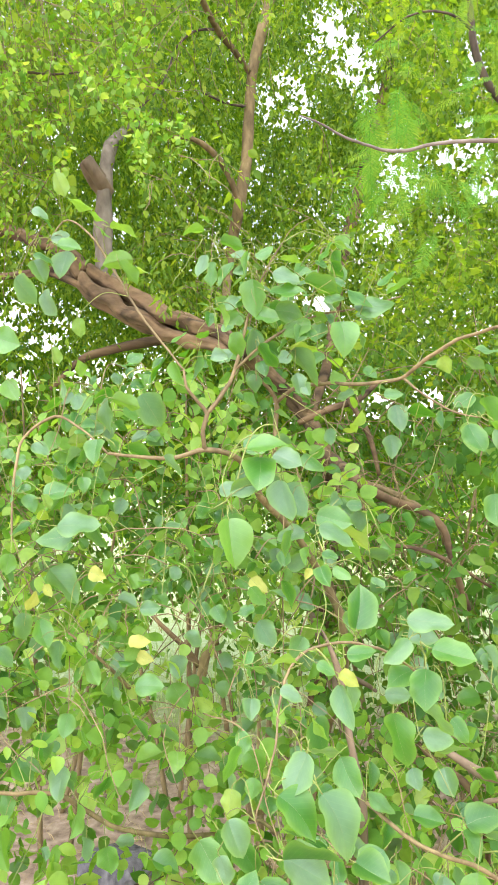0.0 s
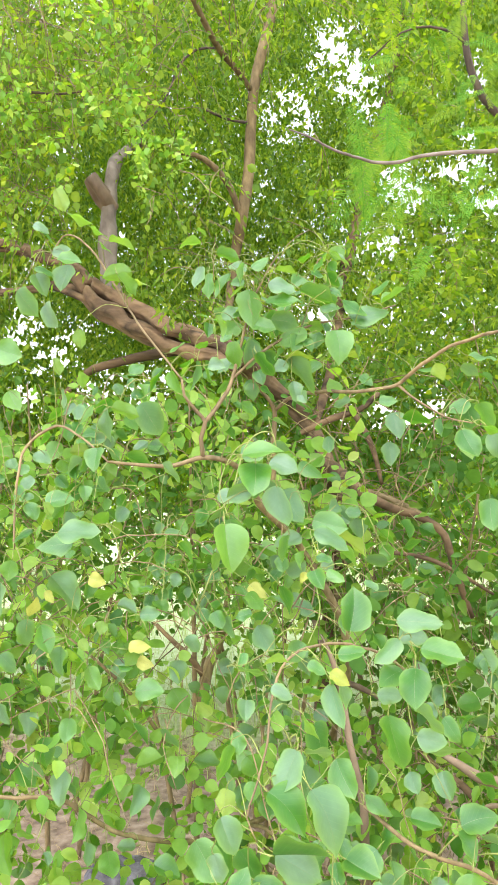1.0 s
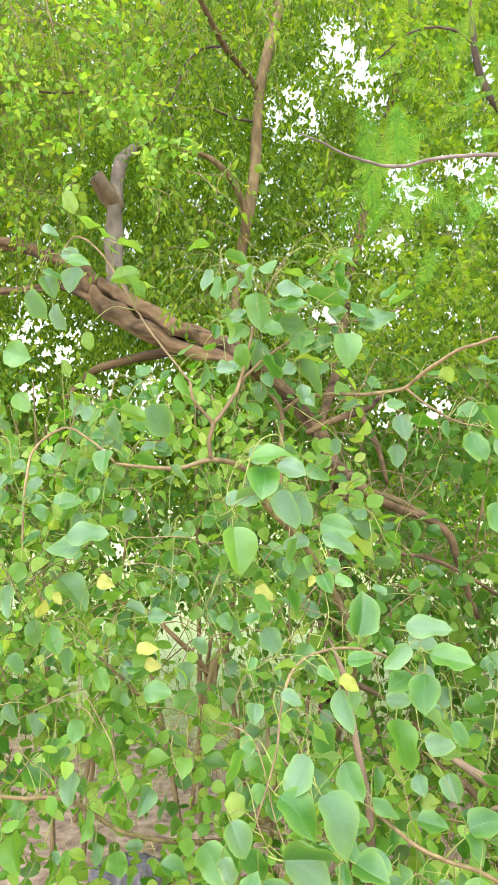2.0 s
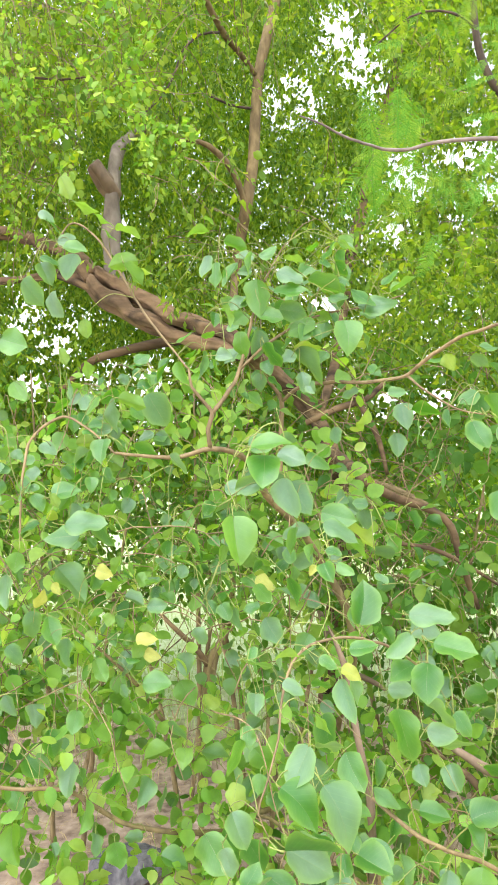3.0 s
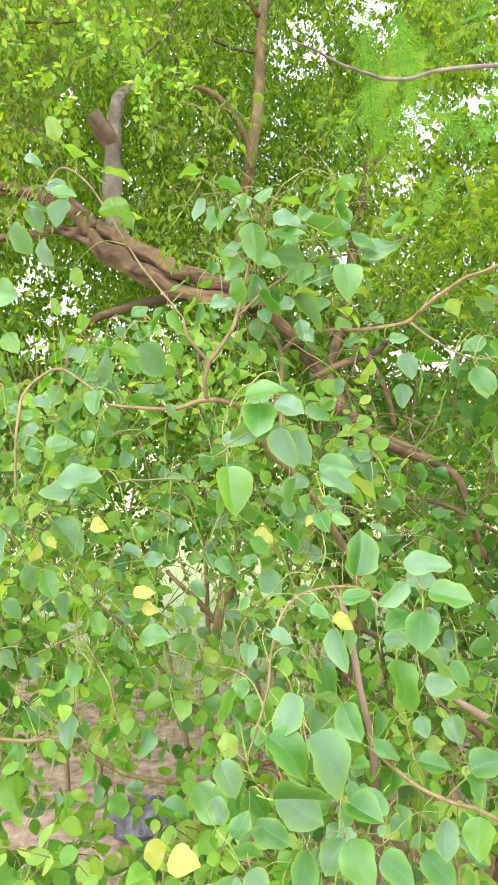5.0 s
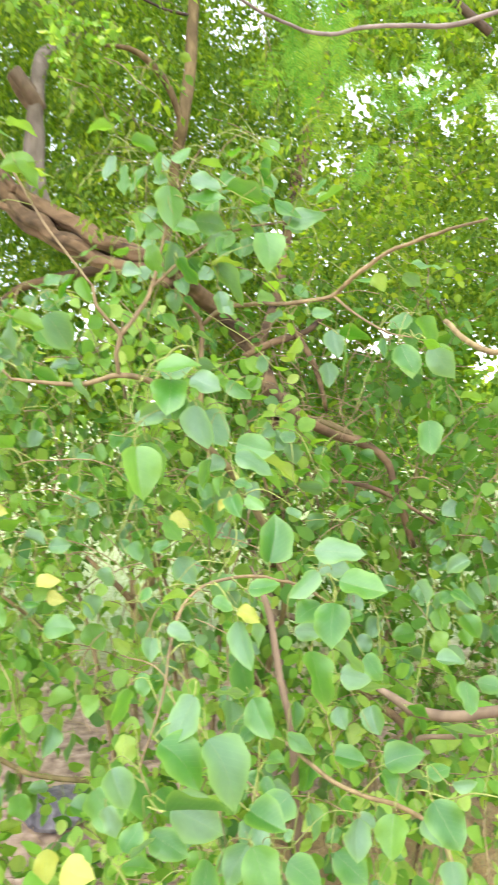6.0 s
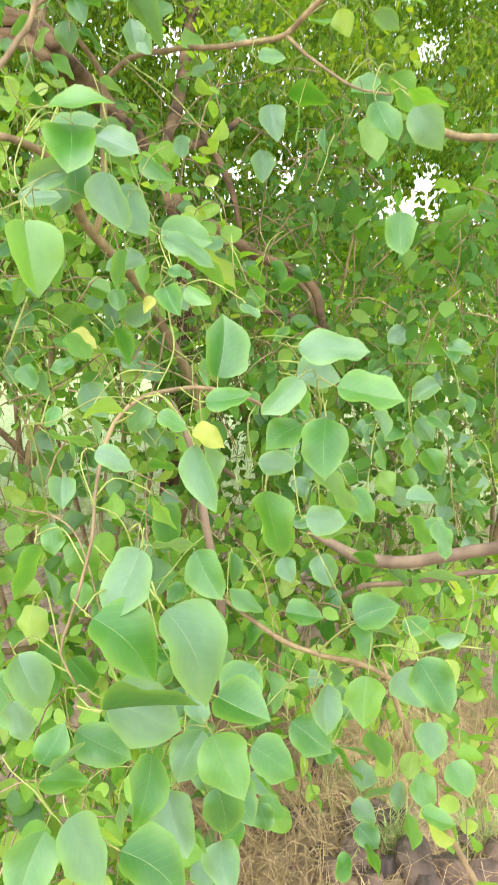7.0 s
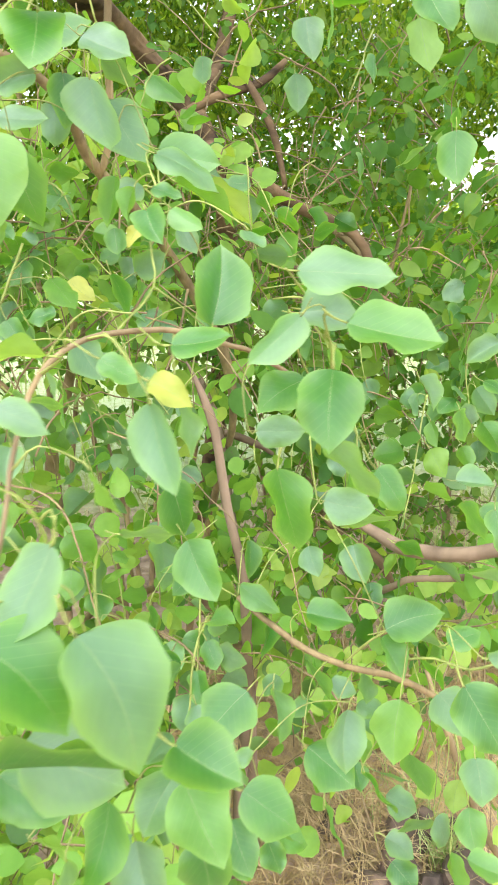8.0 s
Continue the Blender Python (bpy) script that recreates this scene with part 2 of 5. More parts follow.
def leaf_template(seed):
    """A rounded leaf with a drawn-out tip, 1 long and 1 wide, base at the origin, along +y, its upper face to +z. Its stalk runs to -y."""
    r = random.Random(seed)
    fold, curl, wave, side = r.choice([r.uniform(-0.06, 0.12), r.uniform(-0.04, 0.14), r.uniform(0.15, 0.36)]), r.uniform(-0.2, 0.42), r.uniform(0.03, 0.085), r.uniform(-0.08, 0.08)
    belly, cup = r.uniform(0.9, 1.15), r.uniform(-0.35, 0.4)
    lobe, turn = (r.uniform(0.94, 1.04), r.uniform(0.94, 1.04)), r.uniform(-0.12, 0.12)
    verts, faces, slots, rim = [], [], [], []
    for s, wide in OUTLINE:
        s = s**belly
        z0 = -curl * s * s + 0.06 * s
        bend = side * math.sin(s * 3.1)
        for u in (-1, -0.62, -0.3, -0.008, 0.008, 0.3, 0.62, 1):
            w = wide * lobe[u > 0]
            x = u * w * 0.5
            ripple = wave * math.sin(s * 9 + (3 if u > 0 else 0) + seed) * u * u
            edge = 1 + 0.075 * math.sin((7 + seed % 3) * s + seed + 2 * u) + 0.035 * math.sin(19 * s + 2 * seed + u)
            verts.append((x * edge + bend, s + 0.02 * abs(u) * math.sin(seed + 5 * s), z0 + fold * abs(x) * 1.5 - cup * x * x + ripple * w + turn * x * s))
            rim.append(max(abs(u) ** 3, s**6))
    for i in range(len(OUTLINE) - 1):
        for k in range(7):
            a = i * 8 + k
            faces.append((a, a + 1, a + 9, a + 8))
            slots.append(2 if k == 3 and i < 13 else 0)
    # the stalk
    line = curve_points([(0, 0.02, 0.0, 0.013), (0.01, -0.14, 0.02, 0.011), (0, -0.28, 0.07, 0.013)], 0.07)
    v, f = tube_data(line, 4, 0.0, len(verts))
    verts += v
    faces += f
    slots += [1] * len(f)
    me = bpy.data.meshes.new("leaf")
    me.from_pydata(verts, [], faces)
    me.polygons.foreach_set("material_index", slots)
    me.polygons.foreach_set("use_smooth", [True] * len(faces))
    me.attributes.new("rim", "FLOAT", "POINT").data.foreach_set("value", rim + [0.0] * (len(verts) - len(rim)))
    me.update()
    return me


def leaf_meshes(mat, seeds):
    out = []
    for s in seeds:
        me = leaf_template(s)
        me.materials.append(mat)
        me.materials.append(stalk_mat)
        me.materials.append(midrib_mat)
        out.append(me)
    return out


LEAVES = leaf_meshes(leaf_mat, range(18))
YELLOW_LEAVES = leaf_meshes(yellow_mat, range(20, 22))


def place_leaf(parent, base, tip, width, face, mesh):
    """A leaf from its base to its tip (world), its upper face turned towards face."""
    b, y = Vector(base), Vector(tip) - Vector(base)
    length = y.length
    width = 0.45 * width + 0.5 * max(width, 0.92 * length)
    y.normalize()
    z = Vector(face)
    z = (z - y * z.dot(y)).normalized()
    x = y.cross(z)
    m = Matrix((x * width, y * length, z * length)).transposed().to_4x4()
    ob = new("leaf", mesh)
    ob.parent = parent
    ob.matrix_basis = Matrix.Translation(b) @ m
    return ob


# a small leaf of the mass: folded along its midrib
SMALL = np.array([(0, 0, 0), (-0.42, 0.22, 0.09), (-0.46, 0.55, 0.07), (0, 1.0, -0.1), (0.46, 0.55, 0.07), (0.42, 0.22, 0.09)])
SMALL_FACES = [(0, 3, 2, 1), (0, 5, 4, 3)]
# a finer one for the nearer mass
FINE = np.array([(0, 0, 0), (-0.2, 0.05, 0.05), (-0.43, 0.22, 0.1), (-0.5, 0.45, 0.09), (-0.41, 0.68, 0.04), (-0.17, 0.89, -0.06), (0, 1, -0.12),
                 (0.17, 0.89, -0.06), (0.41, 0.68, 0.04), (0.5, 0.45, 0.09), (0.43, 0.22, 0.1), (0.2, 0.05, 0.05), (0, 0.3, 0.0), (0, 0.7, -0.03)])
FINE_FACES = [(0, 12, 2, 1), (12, 3, 2), (12, 13, 4, 3), (13, 6, 5, 4), (0, 11, 10, 12), (12, 10, 9), (12, 9, 8, 13), (13, 8, 7, 6)]


rng = np.random.default_rng(4)


def unit(a):
    return a / np.maximum(np.linalg.norm(a, axis=-1, keepdims=True), 1e-9)


# a narrow leaflet of the feathery crown
NARROW = np.array([(0, 0, 0), (-0.5, 0.42, 0.06), (0, 1.0, -0.1), (0.5, 0.42, 0.06)])
NARROW_FACES = [(0, 3, 2, 1)]


def leaf_mass(name, parent, base, along, up, length, width, mat, fine=False, label="", narrow=False):
    """Many leaves in one mesh."""
    T, F = (NARROW, NARROW_FACES) if narrow else (FINE, FINE_FACES) if fine else (SMALL, SMALL_FACES)
    y = unit(along)
    z = unit(up - y * (up * y).sum(1, keepdims=True))
    x = np.cross(y, z)
    v = base[:, None, :] + T[None, :, 0:1] * (x * width[:, None])[:, None, :] + T[None, :, 1:2] * (y * length[:, None])[:, None, :] + T[None, :, 2:3] * (z * (length * rng.uniform(-0.6, 2.4, len(base)))[:, None])[:, None, :]
    n, k = len(base), len(T)
    sizes = np.array([len(f) for f in F])
    flat = np.array([q for f in F for q in f])
    loops = (flat[None, :] + (np.arange(n) * k)[:, None]).reshape(-1)
    starts = np.concatenate([[0], np.cumsum(np.tile(sizes, n))[:-1]]) if n else np.zeros(0, int)
    me = bpy.data.meshes.new(name)
    me.vertices.add(n * k)
    me.vertices.foreach_set("co", v.reshape(-1))
    me.loops.add(len(loops))
    me.loops.foreach_set("vertex_index", loops.astype(np.int32))
    me.polygons.add(len(starts))
    me.polygons.foreach_set("loop_start", starts.astype(np.int32))
    me.polygons.foreach_set("use_smooth", np.ones(len(starts), bool))
    me.materials.append(mat)
    me.update(calc_edges=True)
    ob = new(name, me)
    ob.parent = parent
    return tagged(ob, label, kind="stuff")


def twig_lines(rng, starts, heading, length, sag, steps=7):
    """Drooping twigs: arrays of points from the starts along the headings."""
    n = len(starts)
    pts = [starts]
    d = unit(heading)
    for s in range(steps):
        d = unit(d + np.array([0, 0, -sag]) + rng.normal(0, 0.16, (n, 3)))
        pts.append(pts[-1] + d * (length / steps)[:, None])
    return np.stack(pts, 1)


def foliage(name, parent, rng, starts, heading, length, sag, leaf_len, mat, facing, fine=False, keep=None, per=9, twig_r=0.0016, hang=0.8, twigs=True, loose=0.3, label="", narrow=False):
    """Twigs with alternate hanging leaves: a mass of leaves and a mass of twigs."""
    lines = twig_lines(rng, starts, heading, length, sag)
    n, m = lines.shape[:2]
    u = (np.arange(per) + 0.5) / per * (m - 1.001)
    i = u.astype(int)
    w = (u - i)[None, :, None]
    node = lines[:, i] * (1 - w) + lines[:, i + 1] * w
    tang = unit(lines[:, i + 1] - lines[:, i])
    side = unit(np.cross(tang, np.array([0.05, 0.1, 1.0]))) * np.where(np.arange(per) % 2, 1, -1)[None, :, None]
    out = unit(side + 0.35 * tang + rng.normal(0, 0.45, tang.shape))
    stalk = leaf_len * rng.uniform(0.25, 0.55, (n, per, 1))
    base = node + unit(out + np.array([0, 0, -0.3])) * stalk
    along = unit(0.7 * out + np.array([0, 0, -hang]) + rng.normal(0, loose, out.shape))
    up = unit(np.array(facing) + 0.5 * out + rng.normal(0, 0.4 + 0.5 * loose, out.shape))
    size = leaf_len * rng.uniform(0.55, 1.15, (n, per))
    B, A, U, S, N = base.reshape(-1, 3), along.reshape(-1, 3), up.reshape(-1, 3), size.reshape(-1), node.reshape(-1, 3)
    ok = np.ones(len(B), bool) if keep is None else keep(B)
    leaf_mass(name, parent, B[ok], A[ok], U[ok], S[ok], S[ok] * (rng.uniform(0.28, 0.5, ok.sum()) if narrow else rng.uniform(0.45, 0.98, ok.sum())), mat, fine, label, narrow)
    if twigs:
        V, F = [], []
        for k in range(n):
            if keep is not None and not keep(lines[k]).all():
                continue
            r = np.linspace(twig_r, twig_r * 0.5, m)
            v, f = tube_data(np.column_stack([lines[k], r]), 3, 0.0, len(V))
            V += v
            F += f
        for a, b in zip(N[ok], B[ok]):
            o = len(V)
            d = np.array([0.0005, 0.0003, 0.0])
            V += [tuple(a - d), tuple(a + d), tuple(b)]
            F.append((o, o + 1, o + 2))
        if V:
            tagged(mesh_object("twig", V, F, [twig_mat], parent), kind="stuff")


def box_points(rng, n, lo, hi):
    return rng.uniform(lo, hi, (n, 3))


def patchy(points, scale, level, shift=0.0):
    """Which points lie in the dense patches of a slow noise."""
    return np.array([noise.noise(Vector((p[0] * scale + shift, p[1] * scale, p[2] * scale))) > level for p in points])


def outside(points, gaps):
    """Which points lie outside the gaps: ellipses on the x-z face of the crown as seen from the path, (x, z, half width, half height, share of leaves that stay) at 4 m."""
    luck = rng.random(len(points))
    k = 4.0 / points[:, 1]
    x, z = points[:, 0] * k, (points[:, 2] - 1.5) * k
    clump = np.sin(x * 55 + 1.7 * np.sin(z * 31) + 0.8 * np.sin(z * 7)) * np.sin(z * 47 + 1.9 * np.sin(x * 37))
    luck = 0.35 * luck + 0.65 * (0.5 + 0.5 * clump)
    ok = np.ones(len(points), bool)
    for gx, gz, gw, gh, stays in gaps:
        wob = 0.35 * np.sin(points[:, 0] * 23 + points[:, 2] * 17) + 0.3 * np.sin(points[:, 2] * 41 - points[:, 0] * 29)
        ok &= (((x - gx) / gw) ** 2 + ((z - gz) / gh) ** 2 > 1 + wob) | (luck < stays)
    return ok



# ---- ground ----
def build_ground():
    xs = np.concatenate([-np.geomspace(400, 4.2, 14), np.linspace(-4, 4, 81), np.geomspace(4.2, 400, 14)])
    ys = np.concatenate([-np.geomspace(400, 2.2, 14), np.linspace(-2, 8, 101), np.geomspace(8.3, 900, 16)])
    verts = []
    for y in ys:
        for x in xs:
            h = 0.05 * noise.noise(Vector((x * 0.8, y * 0.8, 0))) + 0.025 * noise.noise(Vector((x * 3, y * 3, 2))) if abs(x) < 5 and -3 < y < 9 else 0
            verts.append((x, y, h))
    w = len(xs)
    faces = [(j * w + i, j * w + i + 1, (j + 1) * w + i + 1, (j + 1) * w + i) for j in range(len(ys) - 1) for i in range(w - 1)]
    ob = mesh_object("ground", verts, faces, [ground_mat])
    return tagged(ob, "dry pinkish soil that turns into a pale green field", "ground", kind="structure")


def ground_material():
    m, n, l, p, out = material("soil and field")
    co = n.new("ShaderNodeTexCoord")
    fine = n.new("ShaderNodeTexNoise"); fine.inputs["Scale"].default_value = 18; fine.inputs["Detail"].default_value = 9
    wide = n.new("ShaderNodeTexNoise"); wide.inputs["Scale"].default_value = 1.1; wide.inputs["Detail"].default_value = 4
    for t in (fine, wide):
        l.new(co.outputs["Object"], t.inputs["Vector"])
    soil = ramp_node(n, [(0.32, (0.2, 0.135, 0.1)), (0.55, (0.42, 0.3, 0.235)), (0.75, (0.6, 0.46, 0.37))])
    field = ramp_node(n, [(0.3, (0.33, 0.42, 0.17)), (0.7, (0.52, 0.6, 0.36))])
    l.new(fine.outputs["Fac"], soil.inputs[0]); l.new(fine.outputs["Fac"], field.inputs[0])
    sep = n.new("ShaderNodeSeparateXYZ"); l.new(co.outputs["Object"], sep.inputs[0])
    edge = n.new("ShaderNodeMath"); edge.operation = "MULTIPLY_ADD"; edge.inputs[1].default_value = 2.6
    l.new(wide.outputs["Fac"], edge.inputs[0]); l.new(sep.outputs["Y"], edge.inputs[2])
    where = n.new("ShaderNodeMapRange"); where.inputs["From Min"].default_value = 5.3; where.inputs["From Max"].default_value = 6.1
    l.new(edge.outputs[0], where.inputs["Value"])
    mix = n.new("ShaderNodeMix"); mix.data_type = "RGBA"
    l.new(where.outputs[0], mix.inputs["Factor"]); l.new(soil.outputs[0], mix.inputs["A"]); l.new(field.outputs[0], mix.inputs["B"])
    l.new(mix.outputs["Result"], p.inputs["Base Color"])
    p.inputs["Roughness"].default_value = 0.95
    bump = n.new("ShaderNodeBump"); bump.inputs["Strength"].default_value = 0.7; bump.inputs["Distance"].default_value = 0.02
    l.new(fine.outputs["Fac"], bump.inputs["Height"]); l.new(bump.outputs[0], p.inputs["Normal"])
    return m


ground_mat = ground_material()
ground = build_ground()

# ---- branches and the leaves on them ----
pick = random.Random(11)
FACES = {0: (0.0, -0.85, 0.55), 1: (0.0, -0.5, 0.9), 2: (0.1, 0.55, 0.75), 3: (0.0, -0.8, 0.6), 4: (0.0, 0.4, 0.85)}


def branch(points, mat, tree):
    """A branch of a tree, from a few knots."""
    line = curve_points(points, 0.012)
    line[:, 3] *= np.clip(0.6 + 0.9 * (line[:, 1] - 0.9), 0.6, 0.88)
    line[1:-1, :3] += np.array([noise.noise_vector(Vector(p[:3]) * 31) for p in line[1:-1]]) * np.minimum(line[1:-1, 3:4], 0.002)
    v, f = tube_data(line, 6, 0.12)
    ob = mesh_object("branch", v, f, [mat], tree)
    KNOTS[ob.name] = line
    return ob


KNOTS = {}


def leaves(on, rows):
    """Leaves on a branch: base, tip, width and how each one is turned (0 to the path, 1 upward, 2 from below, 3 yellowed, 4 from below and pale)."""
    line = KNOTS[on.name]
    V, F = [], []
    for base, tip, width, kind in rows:
        near = 0.86 if base[1] > 1.2 else 0.95
        tip, width = tuple(b0 + near * (t0 - b0) for b0, t0 in zip(base, tip)), width * near
        free = 1.7 if base[1] > 1.2 else 1.0
        jit = Vector((pick.uniform(-0.5, 0.5), pick.uniform(-0.3, 0.3), pick.uniform(-0.35, 0.35))) * free
        meshes = YELLOW_LEAVES if kind == 3 else PALE_LEAVES if kind == 4 else LEAVES
        place_leaf(on, base, tip, width, Vector(FACES[kind]) + jit, pick.choice(meshes))
        # the stalk, from the branch to the leaf
        b, y = Vector(base), (Vector(base) - Vector(tip)).normalized()
        root = Vector(line[np.argmin(np.linalg.norm(line[:, :3] - np.array(base), axis=1))][:3])
        if 0.01 < (root - b).length < 0.14:
            mid = (b + y * 0.02 + root) / 2 + Vector((0, 0, 0.15 * (root - b).length))
            knots = [(*root, 0.0009), (*mid, 0.0007), (*(b + y * 0.006), 0.0007), (*b, 0.0007)]
            v, f = tube_data(curve_points(knots, 0.006), 4, 0.0, len(V))
            V += v
            F += f
    if V:
        tagged(mesh_object("leaf_stalk", V, F, [stalk_mat], on), "thin yellow-green leaf stalks", kind="stuff")


PALE_LEAVES = leaf_meshes(pale_leaf_mat, range(30, 34))

# ---- the old tree: leaning trunk, thick twisted limbs, wide crown ----
GAPS = [(0.5, 2.42, 0.2, 0.27, 0.37), (0.66, 2.2, 0.12, 0.18, 0.38), (0.2, 2.08, 0.18, 0.18, 0.4), (1.27, 2.25, 0.1, 0.22, 0.5), (1.22, 1.95, 0.06, 0.1, 0.4), (-1.07, 1.87, 0.07, 0.06, 0.4), (0.75, 1.35, 0.12, 0.1, 0.45),
        (-1.2, 0.8, 0.25, 0.2, 0.5), (-0.72, 0.52, 0.32, 0.16, 0.55), (-1.28, 0.48, 0.12, 0.1, 0.45), (0.33, 0.78, 0.09, 0.1, 0.72)]
SIDE_GAPS = [(0.87, 1.67, 0.18, 0.15, 0.34), (1.20, 1.76, 0.21, 0.10, 0.34), (1.33, 1.57, 0.12, 0.09, 0.34), (1.66, 1.89, 0.14, 0.11, 0.34), (1.61, 1.56, 0.11, 0.18, 0.34), (1.58, 0.16, 0.12, 0.18, 0.34), (0.99, 0.37, 0.12, 0.09, 0.42), (0.41, 0.92, 0.09, 0.12, 0.35), (0.72, 0.33, 0.07, 0.10, 0.42), (1.50, 0.19, 0.09, 0.23, 0.34), (1.72, 0.30, 0.10, 0.15, 0.34), (1.68, 1.00, 0.11, 0.08, 0.18), (0.29, 0.95, 0.09, 0.06, 0.35)]
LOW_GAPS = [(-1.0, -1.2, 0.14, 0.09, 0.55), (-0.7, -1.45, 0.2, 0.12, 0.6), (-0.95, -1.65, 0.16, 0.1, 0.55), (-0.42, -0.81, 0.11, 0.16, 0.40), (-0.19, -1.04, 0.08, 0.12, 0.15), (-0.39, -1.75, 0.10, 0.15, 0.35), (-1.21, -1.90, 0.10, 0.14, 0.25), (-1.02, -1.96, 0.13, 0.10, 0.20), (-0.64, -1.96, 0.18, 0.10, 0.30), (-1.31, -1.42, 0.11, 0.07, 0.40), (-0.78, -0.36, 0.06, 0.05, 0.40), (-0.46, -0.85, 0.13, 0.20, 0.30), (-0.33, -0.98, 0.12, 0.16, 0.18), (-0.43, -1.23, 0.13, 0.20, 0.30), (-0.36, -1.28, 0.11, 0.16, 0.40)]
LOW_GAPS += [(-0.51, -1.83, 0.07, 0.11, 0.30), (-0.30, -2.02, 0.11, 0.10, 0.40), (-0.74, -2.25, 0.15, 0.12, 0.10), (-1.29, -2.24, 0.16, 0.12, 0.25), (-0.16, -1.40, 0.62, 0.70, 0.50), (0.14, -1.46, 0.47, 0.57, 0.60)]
MORE_GAPS = [(0.85, 0.37, 0.12, 0.08, 0.5), (1.12, 0.32, 0.1, 0.07, 0.5), (1.15, -0.2, 0.2, 0.2, 0.5), (0.98, -0.05, 0.08, 0.06, 0.4), (1.0, 0.85, 0.45, 0.14, 0.65), (-0.75, 1.35, 0.1, 0.12, 0.55), (0.05, 1.6, 0.1, 0.15, 0.6)]
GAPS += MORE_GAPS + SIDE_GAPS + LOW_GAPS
old_tree = tagged(empty("old_tree"), "old tree with thick twisted brown limbs and wide green crown", "tree")


def strand_bundle(points, n, spread, share, turns, seed):
    """A limb grown together from a few strands that wind round one line, with open grooves between them."""
    r = random.Random(seed)
    line = curve_points(points, 0.02)
    for k in range(n):
        a0, knots = 6.283 * k / n + r.uniform(-0.3, 0.3), []
        for i in range(0, len(line), 3):
            x, y, z, rad = line[i]
            a = a0 + turns * 6.283 * i / len(line) + r.uniform(-0.25, 0.25)
            off = spread * rad
            # the line runs along -x and +z: the strands lie above, below and before it
            knots.append((x + off * math.cos(a) * 0.5, y + off * math.sin(a), z + off * math.cos(a) * 0.86, rad * share * r.uniform(0.85, 1.18)))
        limb("limb", knots, bark_mat, old_tree, sides=18, lumps=0.4, step=0.012, twist=5.0)


strand_bundle([(-0.037, 2.239, 1.866, 0.030), (-0.110, 2.287, 1.915, 0.037), (-0.225, 2.366, 1.955, 0.050), (-0.388, 2.453, 2.038, 0.056), (-0.522, 2.54, 2.132, 0.052), (-0.609, 2.612, 2.207, 0.042)], 4, 0.74, 0.42, 0.22, 3)
strand_bundle([(-0.609, 2.612, 2.207, 0.03), (-0.698, 2.673, 2.319, 0.030), (-0.818, 2.721, 2.366, 0.029), (-0.964, 2.770, 2.419, 0.028), (-1.270, 2.868, 2.470, 0.026)], 2, 0.6, 0.62, 0.5, 5)
strand_bundle([(-0.58, 2.58, 2.16, 0.022), (-0.775, 2.726, 2.248, 0.021), (-0.981, 2.826, 2.249, 0.02), (-1.246, 2.924, 2.303, 0.02)], 2, 0.6, 0.6, 0.4, 8)
limb("limb", [(-0.101, 2.307, 1.919, 0.0399), (-0.021, 2.488, 1.892, 0.0312), (0.082, 2.690, 1.830, 0.0274), (0.209, 2.694, 1.708, 0.0253), (0.256, 2.500, 1.556, 0.0234), (0.314, 2.707, 1.350, 0.0253), (0.293, 2.822, 0.907, 0.0284), (0.247, 2.943, 0.320, 0.0317), (0.244, 3.068, -0.399, 0.0422)], bark_mat, old_tree, sides=32, lumps=0.30, twist=6.0)
limb("limb", [(-0.483, 2.600, 2.131, 0.0348), (-0.530, 2.636, 2.245, 0.0312), (-0.548, 2.690, 2.410, 0.0297), (-0.557, 2.763, 2.612, 0.0284), (-0.562, 2.85, 2.76, 0.027), (-0.56, 3.1, 2.95, 0.024), (-0.55, 3.6, 3.25, 0.02), (-0.5, 4.3, 3.7, 0.015)], grey_bark_mat, old_tree, sides=16, lumps=0.4)
limb("limb", [(-0.548, 2.763, 2.555, 0.03), (-0.57, 2.735, 2.59, 0.033), (-0.59, 2.712, 2.625, 0.03), (-0.612, 2.697, 2.66, 0.026), (-0.618, 2.693, 2.668, 0.02)], pink_bark_mat, old_tree, sides=24, lumps=0.7)
limb("limb", [(-0.243, 2.784, 2.004, 0.0175), (-0.396, 2.785, 1.987, 0.0197), (-0.549, 2.786, 1.952, 0.0175), (-0.658, 2.787, 1.912, 0.0153), (-0.767, 2.791, 1.803, 0.0109)], bark_mat, old_tree, sides=6, lumps=0.20)
limb("limb", [(-0.086, 2.387, 1.928, 0.0127), (-0.085, 2.777, 2.218, 0.0166), (-0.065, 2.820, 2.398, 0.0207), (-0.035, 2.766, 2.524, 0.0223), (-0.009, 2.809, 2.720, 0.0227), (-0.000, 2.852, 2.923, 0.0222), (0.016, 2.895, 3.131, 0.0214), (0.056, 2.938, 3.323, 0.0218), (0.106, 3.029, 3.601, 0.0206), (0.152, 3.210, 4.149, 0.0175)], stem_mat, old_tree, sides=14, lumps=0.12)
limb("limb", [(-0.000, 2.876, 3.102, 0.0117), (-0.057, 2.745, 3.114, 0.0131), (-0.108, 2.645, 3.120, 0.0135), (-0.154, 2.544, 3.151, 0.0122), (-0.217, 2.441, 3.234, 0.0100)], stem_mat, old_tree, sides=6, lumps=0.10)
limb("limb", [(-0.130, 2.596, 3.106, 0.0048), (-0.195, 2.547, 3.070, 0.0047), (-0.257, 2.500, 2.980, 0.0040), (-0.279, 2.454, 2.873, 0.0039), (-0.318, 2.407, 2.769, 0.0038), (-0.377, 2.360, 2.681, 0.0030)], dark_mat, old_tree, sides=6, lumps=0.00)
